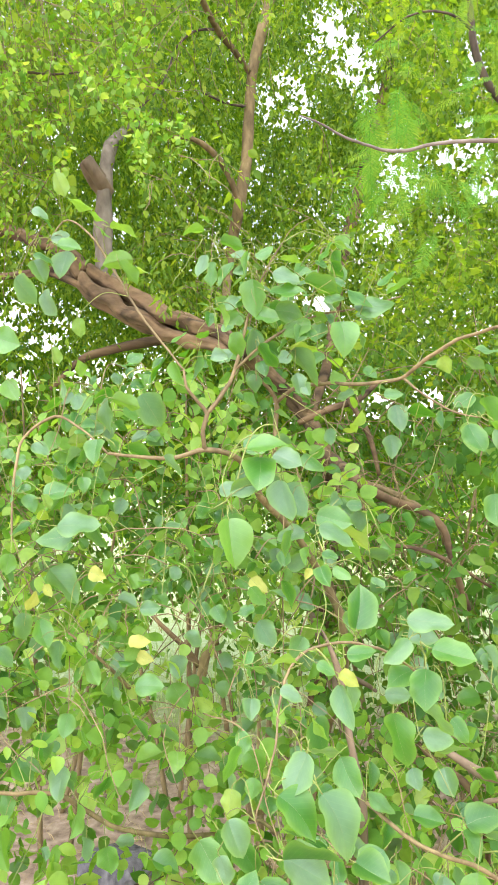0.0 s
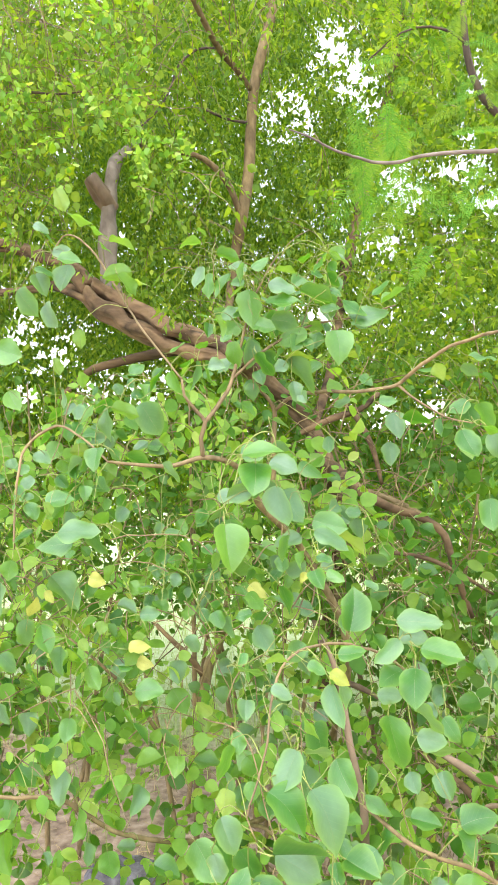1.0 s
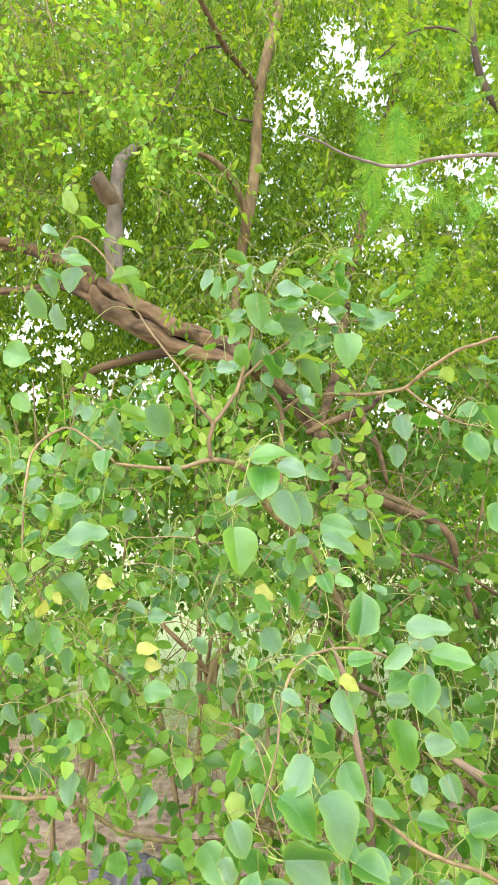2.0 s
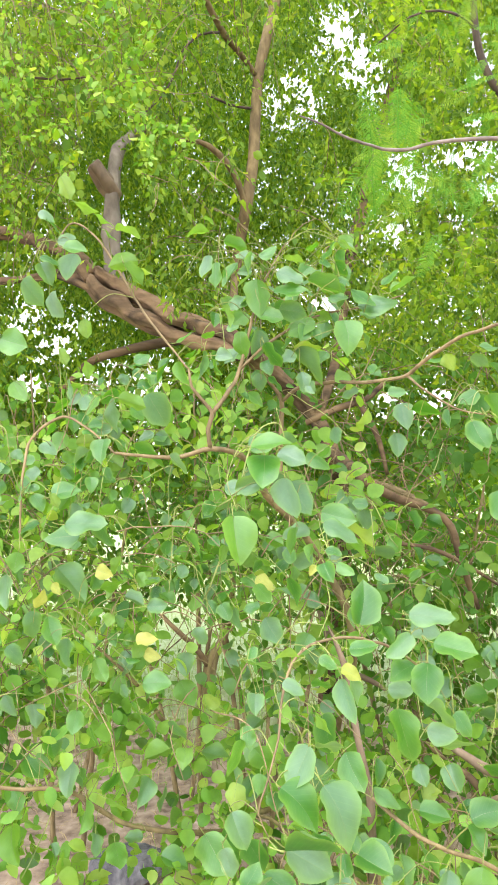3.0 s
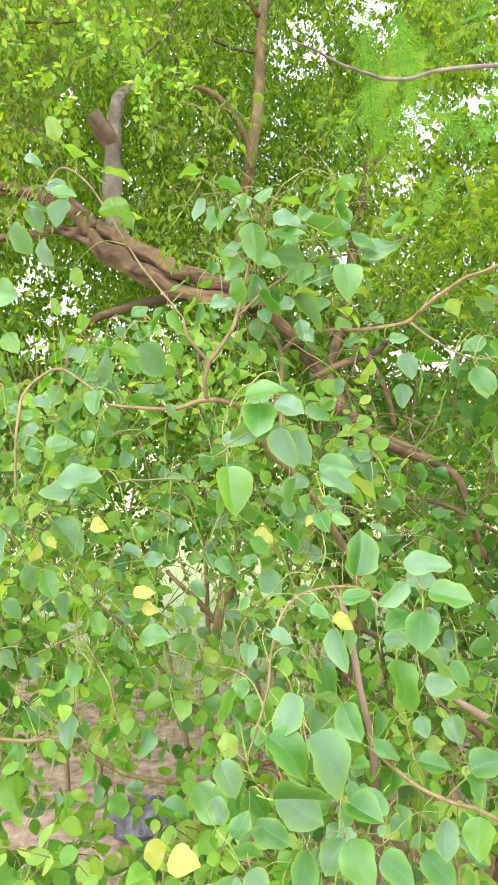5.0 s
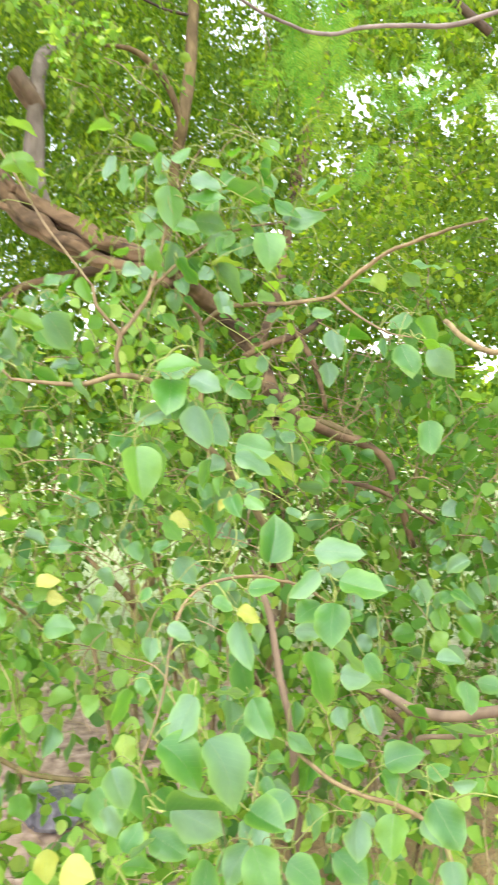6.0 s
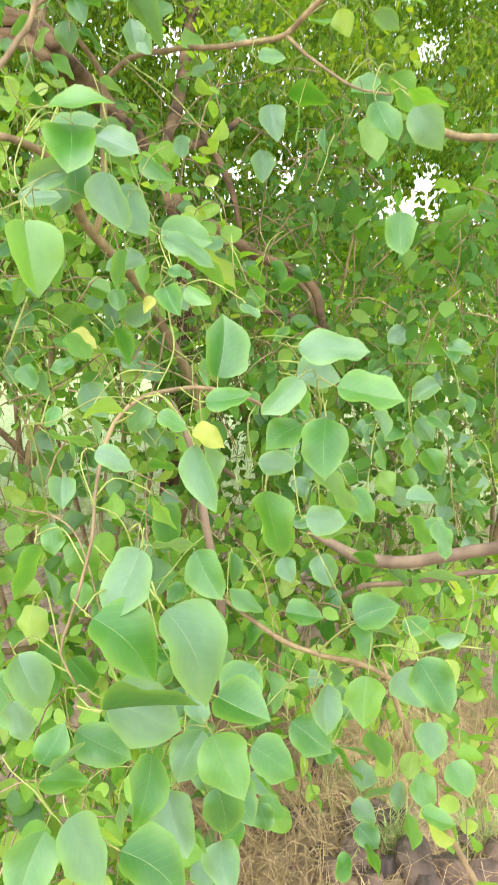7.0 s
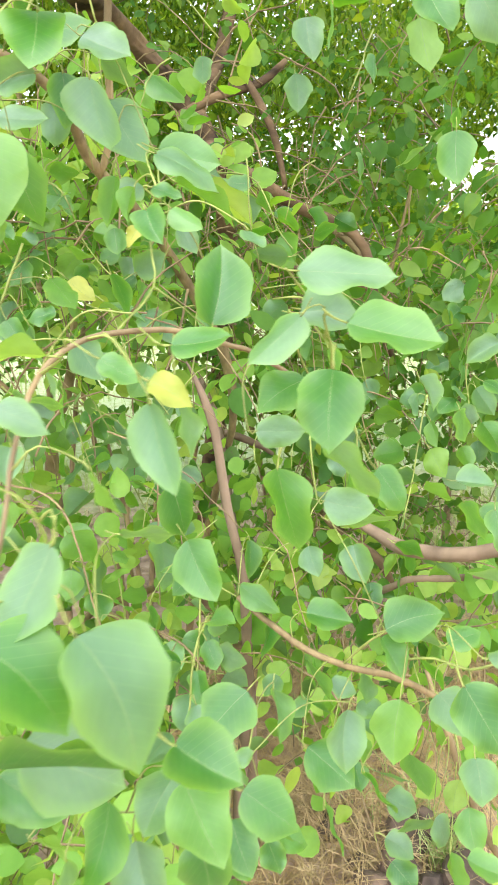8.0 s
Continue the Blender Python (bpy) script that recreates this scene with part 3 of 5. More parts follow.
limb("limb", [(-0.035, 2.767, 2.502, 0.0111), (-0.077, 2.713, 2.613, 0.0129), (-0.139, 2.660, 2.681, 0.0126), (-0.211, 2.639, 2.719, 0.0088), (-0.293, 2.619, 2.716, 0.0052)], stem_mat, old_tree, sides=6, lumps=0.10)
limb("limb", [(-0.002, 2.851, 2.945, 0.0059), (-0.091, 2.802, 2.938, 0.0051), (-0.177, 2.751, 2.950, 0.0044)], dark_mat, old_tree, sides=6, lumps=0.00)
limb("limb", [(-0.523, 2.257, 2.758, 0.0018), (-0.630, 2.258, 2.750, 0.0036), (-0.720, 2.257, 2.758, 0.0041), (-0.864, 2.258, 2.750, 0.0047)], dark_mat, old_tree, sides=6, lumps=0.00)
limb("limb", [(0.755, 1.870, 2.388, 0.0107), (0.654, 1.867, 2.474, 0.0107), (0.607, 1.864, 2.551, 0.0107), (0.586, 1.861, 2.640, 0.0095), (0.580, 1.858, 2.729, 0.008), (0.562, 1.854, 2.847, 0.0083)], dark_mat, old_tree, sides=6, lumps=0.15)
limb("limb", [(0.586, 1.861, 2.647, 0.0042), (0.545, 1.840, 2.669, 0.0038), (0.478, 1.820, 2.674, 0.003), (0.403, 1.811, 2.653, 0.0024), (0.316, 1.813, 2.581, 0.0023)], dark_mat, old_tree, sides=6, lumps=0.10)
limb("limb", [(0.226, 2.645, 1.694, 0.0166), (0.315, 2.887, 1.927, 0.0204), (0.397, 3.173, 2.321, 0.0250), (0.441, 3.266, 2.527, 0.0283), (0.502, 3.359, 2.730, 0.0292), (0.571, 3.450, 2.999, 0.0273), (0.719, 3.631, 3.546, 0.0231), (0.850, 3.810, 4.144, 0.0213)], bark_mat, old_tree, sides=14, lumps=0.15)
limb("limb", [(0.251, 2.450, 1.555, 0.0191), (0.286, 2.301, 1.512, 0.0198), (0.306, 1.973, 1.455, 0.0154), (0.393, 2.024, 1.411, 0.0142), (0.497, 2.066, 1.377, 0.0129), (0.553, 2.067, 1.329, 0.0113), (0.577, 2.070, 1.241, 0.0097), (0.638, 2.116, 1.088, 0.0098)], bark_mat, old_tree, sides=6, lumps=0.15)
limb("limb", [(0.389, 2.009, 1.287, 0.0062), (0.483, 2.009, 1.272, 0.0070), (0.568, 2.011, 1.233, 0.0062), (0.670, 2.013, 1.170, 0.0047)], bark_mat, old_tree, sides=6, lumps=0.00)
limb("limb", [(0.168, 2.473, 1.653, 0.0109), (0.277, 2.462, 1.702, 0.0125), (0.373, 2.472, 1.733, 0.0110), (0.443, 2.503, 1.793, 0.0080)], bark_mat, old_tree, sides=6, lumps=0.20)
limb("limb", [(0.332, 2.461, 1.745, 0.0094), (0.375, 2.435, 1.669, 0.0109), (0.413, 2.428, 1.579, 0.0095), (0.437, 2.429, 1.474, 0.0064)], bark_mat, old_tree, sides=6, lumps=0.20)
limb("limb", [(0.366, 2.387, 1.456, 0.0094), (0.449, 2.364, 1.428, 0.0109), (0.539, 2.335, 1.380, 0.0109), (0.605, 2.308, 1.319, 0.0094), (0.618, 2.291, 1.258, 0.0078)], twig_mat, old_tree, sides=6, lumps=0.10)


def in_crown(p):
    """Outside the gaps, and clear of the grey limb and the twisted ones, which stand free on this side."""
    k = 2.8 / p[:, 1]
    x, z = p[:, 0] * k, (p[:, 2] - 1.5) * k
    free = (p[:, 1] < 2.75) & (((np.abs(x + 0.57) < 0.11) & (z > 0.85) & (z < 1.35)) | ((x > -0.75) & (x < -0.1) & (np.abs(z - 0.3 + 0.62 * (x + 0.1)) < 0.16)))
    return outside(p, GAPS) & ~free


def crown_starts(n, lo, hi, scale, level, shift):
    q = box_points(rng, n, lo, hi)
    return q[patchy(q, scale, level, shift)]


# box, twigs, leaf length, how patchy, leaves on a twig, narrow leaflets or not
CROWN = [((-2.4, 2.9, 1.95), (2.4, 4.4, 4.6), 15000, 0.036, -0.35, 20, True), ((-4.0, 4.5, 1.5), (4.0, 6.2, 6.2), 23000, 0.044, -0.5, 11, False),
         ((-1.9, 2.0, 2.0), (0.25, 2.9, 3.6), 900, 0.032, -0.1, 20, True), ((0.2, 2.2, 2.05), (1.6, 3.0, 3.6), 520, 0.032, 0.0, 20, True),
         ((-1.1, 2.1, 2.78), (-0.2, 2.6, 3.5), 240, 0.03, -0.3, 11, False), ((-1.2, 2.0, 2.1), (0.1, 2.6, 3.2), 110, 0.034, 0.0, 9, False)]
for lo, hi, n, size, lev, per, narrow in CROWN:
    st = crown_starts(n, lo, hi, 1.3, lev, lo[1])
    hd = rng.normal(0, 1, st.shape) * np.array([1, 1, 0.4])
    foliage("crown", old_tree, rng, st, hd, rng.uniform(0.25, 0.5, len(st)), 0.18, size, far_leaf_mat, (0, -0.5, 0.8), keep=in_crown, per=per, twigs=lo[1] < 2.5, loose=0.5, narrow=narrow)

# ---- bushes behind ----
hedge = tagged(empty("bush"), "loose green bush with thin brown stems under the tree", "bush")
for lo, hi, n, size, lev in (((0.2, 2.0, 0.4), (1.7, 2.9, 1.15), 460, 0.042, -0.15), ((-1.7, 2.5, 0.85), (-0.2, 3.2, 1.45), 300, 0.042, -0.2), ((-2.0, 2.3, 0.95), (2.2, 3.4, 2.0), 1750, 0.042, -0.1), ((-4.0, 3.6, 1.05), (4.5, 6.0, 2.2), 3700, 0.05, -0.15)):
    st = crown_starts(n, lo, hi, 1.6, lev, lo[1] + 5)
    hd = rng.normal(0, 1, st.shape) * np.array([1, 1, 0.6])
    foliage("foliage", hedge, rng, st, hd, rng.uniform(0.2, 0.4, len(st)), 0.2, size, bush_shade_leaf_mat, (0, -0.5, 0.8), keep=in_crown, per=10, hang=0.5, loose=0.5)
# a low hedge beyond the field
far_hedge = tagged(empty("hedge"), "low green hedge beyond the pale field", "hedge")
st = crown_starts(900, (-9.0, 11.0, 0.3), (9.0, 13.0, 1.75), 0.7, -0.3, 2)
foliage("foliage", far_hedge, rng, st, rng.normal(0, 1, st.shape) * np.array([1, 1, 0.6]), rng.uniform(0.5, 0.9, len(st)), 0.2, 0.13, far_leaf_mat, (0, -0.5, 0.8), per=14, twigs=False, loose=0.5)
for k in range(14):
    x, y = -8.4 + 1.3 * k, rng.uniform(11.5, 12.5)
    limb("stem", [(x, y, -0.1, 0.04), (x + 0.1, y, 1.0, 0.03), (x - 0.1, y, 1.7, 0.012)], stem_mat, far_hedge, sides=5, step=0.3)
# dry twigs tangled at the trunk
st = box_points(rng, 90, (0.2, 2.0, 1.15), (0.75, 2.5, 1.75))
dry = twig_lines(rng, st, rng.normal(0, 1, st.shape) * np.array([1, 0.4, 0.7]), rng.uniform(0.15, 0.45, len(st)), 0.12)
V, F = [], []
for line in dry:
    v, f = tube_data(np.column_stack([line, np.linspace(0.0022, 0.001, len(line))]), 4, 0.0, len(V))
    V += v
    F += f
tagged(mesh_object("dry_twig", V, F, [twig_mat], hedge), "tangle of dry brown twigs", kind="stuff")
for k in range(30):
    x, y = rng.uniform(-1.6, 2.2), rng.uniform(2.3, 3.6)
    top = rng.uniform(1.0, 1.9)
    lean = rng.normal(0, 0.3, 2)
    limb("stem", [(x, y, -0.05, 0.012), (x + lean[0] * 0.4, y + lean[1] * 0.4, top * 0.5, 0.009), (x + lean[0], y + lean[1], top, 0.003)], twig_mat, hedge, sides=5, step=0.08)

# ---- a line of far trees ----
for k in range(9):
    cx, cy, hgt = -14 + 4.2 * k + rng.uniform(-1, 1), rng.uniform(17, 24), rng.uniform(2.2, 3.4)
    far_tree = tagged(empty("tree"), "distant round-crowned green tree behind the field", "tree", "far row of trees")
    limb("trunk", [(cx, cy, -0.2, 0.16), (cx + 0.2, cy, hgt * 0.4, 0.12), (cx, cy, hgt * 0.8, 0.05)], bark_mat, far_tree, sides=7, lumps=0.2, step=0.3)
    q = rng.normal(0, 1, (1500, 3))
    q = unit(q) * rng.uniform(0.35, 1, (1500, 1)) ** 0.5 * np.array([2.4, 2.0, hgt * 0.45])
    q = q[patchy(q, 1.1, -0.15, k * 3)] + np.array([cx, cy, hgt * 0.56])
    a = rng.normal(0, 1, q.shape)
    leaf_mass("crown", far_tree, q, a + np.array([0, 0, -0.5]), rng.normal(0, 0.5, q.shape) + np.array([0, -0.4, 0.8]), rng.uniform(0.18, 0.34, len(q)), rng.uniform(0.14, 0.26, len(q)), far_leaf_mat)

# ---- the young tree in front: thin branches with round leaves ----
young_tree = tagged(empty("young_tree"), "young tree with thin drooping branches and round green leaves", "tree")
b = branch([(-0.266, 1.359, 1.527, 0.0032), (-0.167, 1.370, 1.518, 0.0053), (-0.119, 1.370, 1.524, 0.0053), (-0.085, 1.380, 1.535, 0.0065), (-0.034, 1.423, 1.525, 0.0067), (0.001, 1.478, 1.496, 0.0081), (0.025, 1.555, 1.438, 0.0097), (0.075, 1.631, 1.384, 0.0102), (0.111, 1.697, 1.343, 0.0106), (0.165, 1.786, 1.256, 0.0111), (0.226, 1.833, 1.136, 0.0128), (0.247, 1.869, 0.993, 0.0087), (0.209, 2.028, 0.733, 0.0094), (0.162, 2.140, 0.400, 0.0115), (0.153, 2.257, -0.099, 0.0137)], twig_mat, young_tree)
leaves(b, [
    ((0.083, 1.600, 1.441), (0.115, 1.588, 1.415), 0.034, 2),
    ((-0.010, 1.475, 1.498), (-0.012, 1.460, 1.441), 0.045, 2),
    ((-0.010, 1.398, 1.408), (0.032, 1.391, 1.408), 0.025, 4),
    ((0.395, 1.742, 1.396), (0.455, 1.731, 1.397), 0.041, 2),
    ((0.365, 1.745, 1.387), (0.393, 1.726, 1.336), 0.046, 2),
    ((0.408, 1.734, 1.376), (0.450, 1.720, 1.352), 0.041, 2),
    ((-0.012, 1.352, 1.540), (0.062, 1.352, 1.553), 0.047, 1),
    ((0.048, 1.400, 1.554), (0.092, 1.400, 1.553), 0.033, 2),
    ((0.054, 1.411, 1.533), (0.097, 1.414, 1.497), 0.035, 2),
    ((-0.237, 1.379, 1.541), (-0.165, 1.383, 1.490), 0.055, 2),
])
leaves(b, [
    ((-0.157, 1.325, 1.522), (-0.129, 1.306, 1.476), 0.048, 2),
    ((-0.284, 1.314, 1.401), (-0.253, 1.317, 1.347), 0.042, 0),
    ((-0.155, 1.353, 1.394), (-0.117, 1.344, 1.401), 0.032, 1),
    ((-0.078, 1.346, 1.435), (-0.096, 1.338, 1.403), 0.032, 2),
    ((-0.056, 1.363, 1.461), (0.008, 1.365, 1.449), 0.040, 1),
    ((0.014, 1.376, 1.509), (0.014, 1.380, 1.443), 0.055, 1),
])
b = branch([(-0.085, 1.380, 1.535, 0.0054), (-0.088, 1.368, 1.571, 0.0053), (-0.080, 1.367, 1.602, 0.0053), (-0.102, 1.355, 1.630, 0.0042), (-0.117, 1.344, 1.651, 0.0037), (-0.122, 1.343, 1.683, 0.0026)], twig_mat, young_tree)
leaves(b, [
    ((-0.202, 1.358, 1.638), (-0.161, 1.363, 1.567), 0.065, 2),
    ((-0.070, 1.326, 1.706), (-0.037, 1.306, 1.702), 0.032, 1),
])
b = branch([(-0.080, 1.367, 1.602, 0.0048), (-0.050, 1.376, 1.643, 0.0048), (-0.028, 1.396, 1.690, 0.0044), (-0.001, 1.403, 1.796, 0.0033), (0.032, 1.400, 1.884, 0.0022), (0.065, 1.398, 1.939, 0.0017)], twig_mat, young_tree)
leaves(b, [
    ((-0.080, 1.309, 1.889), (-0.089, 1.312, 1.837), 0.033, 0),
    ((-0.073, 1.379, 1.896), (-0.074, 1.382, 1.835), 0.038, 2),
    ((-0.028, 1.363, 1.892), (-0.051, 1.366, 1.830), 0.041, 1),
    ((-0.053, 1.332, 1.923), (-0.000, 1.333, 1.913), 0.027, 4),
    ((-0.081, 1.304, 1.931), (-0.129, 1.303, 1.931), 0.026, 4),
    ((-0.096, 1.384, 1.985), (-0.069, 1.385, 1.975), 0.020, 4),
    ((-0.058, 1.355, 1.805), (-0.031, 1.358, 1.758), 0.033, 4),
    ((-0.024, 1.383, 1.762), (-0.024, 1.386, 1.701), 0.044, 0),
    ((-0.081, 1.384, 1.709), (-0.055, 1.368, 1.663), 0.044, 4),
    ((0.012, 1.348, 1.898), (0.053, 1.348, 1.913), 0.027, 1),
])
leaves(b, [
    ((0.059, 1.368, 1.898), (0.105, 1.370, 1.880), 0.033, 4),
    ((0.155, 1.336, 1.921), (0.125, 1.338, 1.870), 0.043, 1),
    ((0.162, 1.356, 1.926), (0.209, 1.359, 1.899), 0.034, 1),
    ((0.045, 1.345, 1.866), (0.106, 1.347, 1.844), 0.043, 1),
    ((0.038, 1.343, 1.829), (0.112, 1.346, 1.815), 0.047, 0),
    ((0.106, 1.367, 1.859), (0.178, 1.370, 1.817), 0.044, 4),
    ((0.006, 1.365, 1.860), (0.014, 1.369, 1.773), 0.055, 2),
    ((0.050, 1.400, 1.807), (0.116, 1.402, 1.795), 0.042, 2),
    ((0.009, 1.378, 1.796), (0.066, 1.380, 1.775), 0.038, 1),
    ((0.010, 1.402, 1.768), (0.009, 1.405, 1.700), 0.051, 2),
])
leaves(b, [
    ((-0.001, 1.325, 1.899), (-0.010, 1.328, 1.846), 0.033, 2),
])
b = branch([(0.035, 1.566, 1.422, 0.0061), (0.052, 1.553, 1.474, 0.0061), (0.055, 1.529, 1.558, 0.0060), (0.057, 1.516, 1.637, 0.0059), (0.032, 1.493, 1.674, 0.0047), (0.005, 1.471, 1.698, 0.0035)], twig_mat, young_tree)
leaves(b, [
    ((0.111, 1.461, 1.528), (0.151, 1.440, 1.479), 0.041, 0),
    ((0.183, 1.621, 1.588), (0.182, 1.610, 1.543), 0.030, 2),
])
b = branch([(0.057, 1.516, 1.637, 0.0047), (0.098, 1.493, 1.667, 0.0047), (0.168, 1.440, 1.668, 0.0045), (0.227, 1.386, 1.661, 0.0043), (0.288, 1.354, 1.670, 0.0042), (0.325, 1.299, 1.700, 0.0041), (0.364, 1.256, 1.723, 0.0035), (0.413, 1.191, 1.734, 0.0033), (0.450, 1.063, 1.724, 0.0025)], twig_mat, young_tree)
leaves(b, [
    ((0.320, 1.646, 1.576), (0.323, 1.628, 1.511), 0.042, 2),
    ((0.328, 1.609, 1.641), (0.339, 1.588, 1.568), 0.048, 0),
    ((0.388, 1.404, 1.715), (0.325, 1.404, 1.692), 0.042, 1),
    ((0.367, 1.378, 1.713), (0.388, 1.380, 1.675), 0.033, 4),
    ((0.409, 1.350, 1.703), (0.450, 1.352, 1.688), 0.027, 2),
    ((0.418, 1.327, 1.719), (0.481, 1.329, 1.708), 0.039, 1),
    ((0.248, 1.331, 1.635), (0.291, 1.332, 1.635), 0.019, 1),
])
b = branch([(0.288, 1.354, 1.670, 0.0032), (0.323, 1.334, 1.636, 0.0026), (0.369, 1.313, 1.603, 0.0021), (0.410, 1.282, 1.589, 0.0015)], twig_mat, young_tree)
leaves(b, [
    ((0.450, 1.326, 1.452), (0.450, 1.308, 1.384), 0.046, 2),
    ((0.431, 1.420, 1.592), (0.442, 1.397, 1.515), 0.030, 4),
    ((0.385, 1.266, 1.576), (0.406, 1.246, 1.514), 0.043, 0),
    ((0.433, 1.257, 1.573), (0.468, 1.234, 1.511), 0.046, 0),
    ((0.401, 1.211, 1.579), (0.459, 1.195, 1.558), 0.035, 4),
    ((0.439, 1.411, 1.643), (0.396, 1.412, 1.607), 0.043, 1),
    ((0.438, 1.425, 1.643), (0.450, 1.428, 1.576), 0.057, 2),
    ((0.307, 1.405, 1.609), (0.362, 1.377, 1.584), 0.067, 2),
    ((0.314, 1.367, 1.583), (0.318, 1.348, 1.529), 0.049, 2),
    ((0.438, 1.341, 1.631), (0.470, 1.345, 1.575), 0.053, 2),
])
b = branch([(-0.266, 1.359, 1.527, 0.0027), (-0.314, 1.379, 1.569, 0.0027), (-0.375, 1.399, 1.599, 0.0033), (-0.433, 1.390, 1.558, 0.0033), (-0.442, 1.370, 1.499, 0.0032), (-0.445, 1.362, 1.424, 0.0027), (-0.443, 1.354, 1.362, 0.0021)], twig_mat, young_tree)
leaves(b, [
    ((-0.496, 1.389, 1.753), (-0.423, 1.379, 1.726), 0.062, 0),
    ((-0.378, 1.380, 1.732), (-0.370, 1.382, 1.689), 0.028, 4),
    ((-0.278, 1.406, 1.637), (-0.279, 1.410, 1.553), 0.068, 1),
    ((-0.303, 1.400, 1.641), (-0.331, 1.401, 1.593), 0.039, 1),
    ((-0.250, 1.323, 1.627), (-0.187, 1.325, 1.615), 0.027, 4),
    ((-0.348, 1.331, 1.664), (-0.329, 1.334, 1.613), 0.037, 2),
    ((-0.474, 1.403, 1.671), (-0.446, 1.406, 1.622), 0.040, 0),
    ((-0.277, 1.321, 1.552), (-0.281, 1.302, 1.500), 0.048, 0),
    ((-0.416, 1.386, 1.544), (-0.377, 1.388, 1.522), 0.033, 0),
    ((-0.384, 1.353, 1.445), (-0.323, 1.353, 1.467), 0.040, 1),
])
leaves(b, [
    ((-0.435, 1.336, 1.465), (-0.435, 1.338, 1.428), 0.023, 1),
    ((-0.416, 1.347, 1.449), (-0.395, 1.350, 1.411), 0.032, 1),
    ((-0.371, 1.300, 1.452), (-0.359, 1.302, 1.418), 0.023, 4),
    ((-0.405, 1.352, 1.395), (-0.451, 1.353, 1.368), 0.038, 0),
    ((-0.312, 1.286, 1.378), (-0.387, 1.285, 1.365), 0.048, 0),
    ((-0.333, 1.261, 1.399), (-0.242, 1.263, 1.399), 0.056, 0),
    ((-0.413, 1.257, 1.352), (-0.421, 1.259, 1.308), 0.035, 4),
    ((-0.362, 1.318, 1.316), (-0.302, 1.323, 1.244), 0.058, 2),
    ((-0.438, 1.271, 1.312), (-0.426, 1.275, 1.243), 0.051, 0),
])
b = branch([(-0.028, 1.396, 1.690, 0.0033), (0.043, 1.415, 1.754, 0.0033), (0.134, 1.435, 1.803, 0.0028), (0.226, 1.445, 1.822, 0.0023), (0.306, 1.444, 1.845, 0.0017)], twig_mat, young_tree)
leaves(b, [
    ((0.122, 1.405, 1.780), (0.044, 1.405, 1.767), 0.049, 0),
    ((0.206, 1.398, 1.811), (0.296, 1.400, 1.811), 0.062, 1),
    ((0.254, 1.410, 1.857), (0.298, 1.410, 1.883), 0.032, 1),
    ((0.266, 1.380, 1.834), (0.329, 1.380, 1.856), 0.020, 4),
    ((0.169, 1.330, 1.771), (0.178, 1.304, 1.699), 0.064, 0),
    ((0.077, 1.400, 1.733), (0.144, 1.401, 1.733), 0.045, 4),
    ((0.080, 1.411, 1.734), (0.141, 1.416, 1.646), 0.067, 2),
    ((0.021, 1.370, 1.735), (0.053, 1.373, 1.678), 0.044, 2),
    ((0.190, 1.382, 1.840), (0.241, 1.385, 1.797), 0.044, 0),
])
b = branch([(-0.122, 1.343, 1.683, 0.0026), (-0.207, 1.382, 1.792, 0.0027), (-0.303, 1.419, 1.946, 0.0028), (-0.359, 1.418, 1.991, 0.0022), (-0.387, 1.398, 1.950, 0.0017)], twig_mat, young_tree)
leaves(b, [
    ((-0.357, 1.314, 2.044), (-0.339, 1.317, 1.994), 0.027, 4),
    ((-0.343, 1.346, 2.009), (-0.282, 1.349, 1.986), 0.033, 4),
    ((-0.259, 1.334, 1.948), (-0.195, 1.335, 1.937), 0.032, 4),
    ((-0.289, 1.356, 1.958), (-0.251, 1.358, 1.926), 0.028, 4),
    ((-0.222, 1.363, 1.896), (-0.287, 1.362, 1.885), 0.031, 4),
    ((-0.213, 1.308, 1.867), (-0.168, 1.310, 1.850), 0.032, 4),
    ((-0.237, 1.302, 1.874), (-0.206, 1.306, 1.819), 0.042, 4),
    ((-0.310, 1.377, 1.994), (-0.262, 1.380, 1.966), 0.028, 4),
    ((-0.399, 1.318, 1.978), (-0.363, 1.320, 1.965), 0.030, 1),
    ((-0.385, 1.317, 1.961), (-0.343, 1.319, 1.937), 0.030, 2),
])
leaves(b, [
    ((-0.386, 1.394, 1.946), (-0.340, 1.395, 1.946), 0.034, 1),
    ((-0.360, 1.343, 1.918), (-0.306, 1.345, 1.909), 0.034, 0),
    ((-0.348, 1.380, 1.918), (-0.360, 1.383, 1.852), 0.054, 0),
    ((-0.404, 1.344, 1.901), (-0.361, 1.345, 1.894), 0.033, 0),
    ((-0.409, 1.361, 1.893), (-0.381, 1.364, 1.845), 0.042, 1),
    ((-0.428, 1.314, 1.849), (-0.390, 1.305, 1.786), 0.059, 2),
    ((-0.391, 1.364, 1.834), (-0.366, 1.344, 1.778), 0.050, 2),
    ((-0.322, 1.356, 1.783), (-0.315, 1.359, 1.740), 0.022, 4),
    ((-0.149, 1.377, 1.740), (-0.108, 1.377, 1.755), 0.020, 1),
    ((-0.097, 1.399, 1.728), (-0.098, 1.403, 1.650), 0.051, 2),
])
leaves(b, [
    ((-0.104, 1.403, 1.732), (-0.137, 1.404, 1.693), 0.034, 4),
    ((-0.142, 1.351, 1.699), (-0.132, 1.354, 1.645), 0.038, 1),
    ((-0.161, 1.391, 1.711), (-0.200, 1.394, 1.644), 0.048, 1),
])
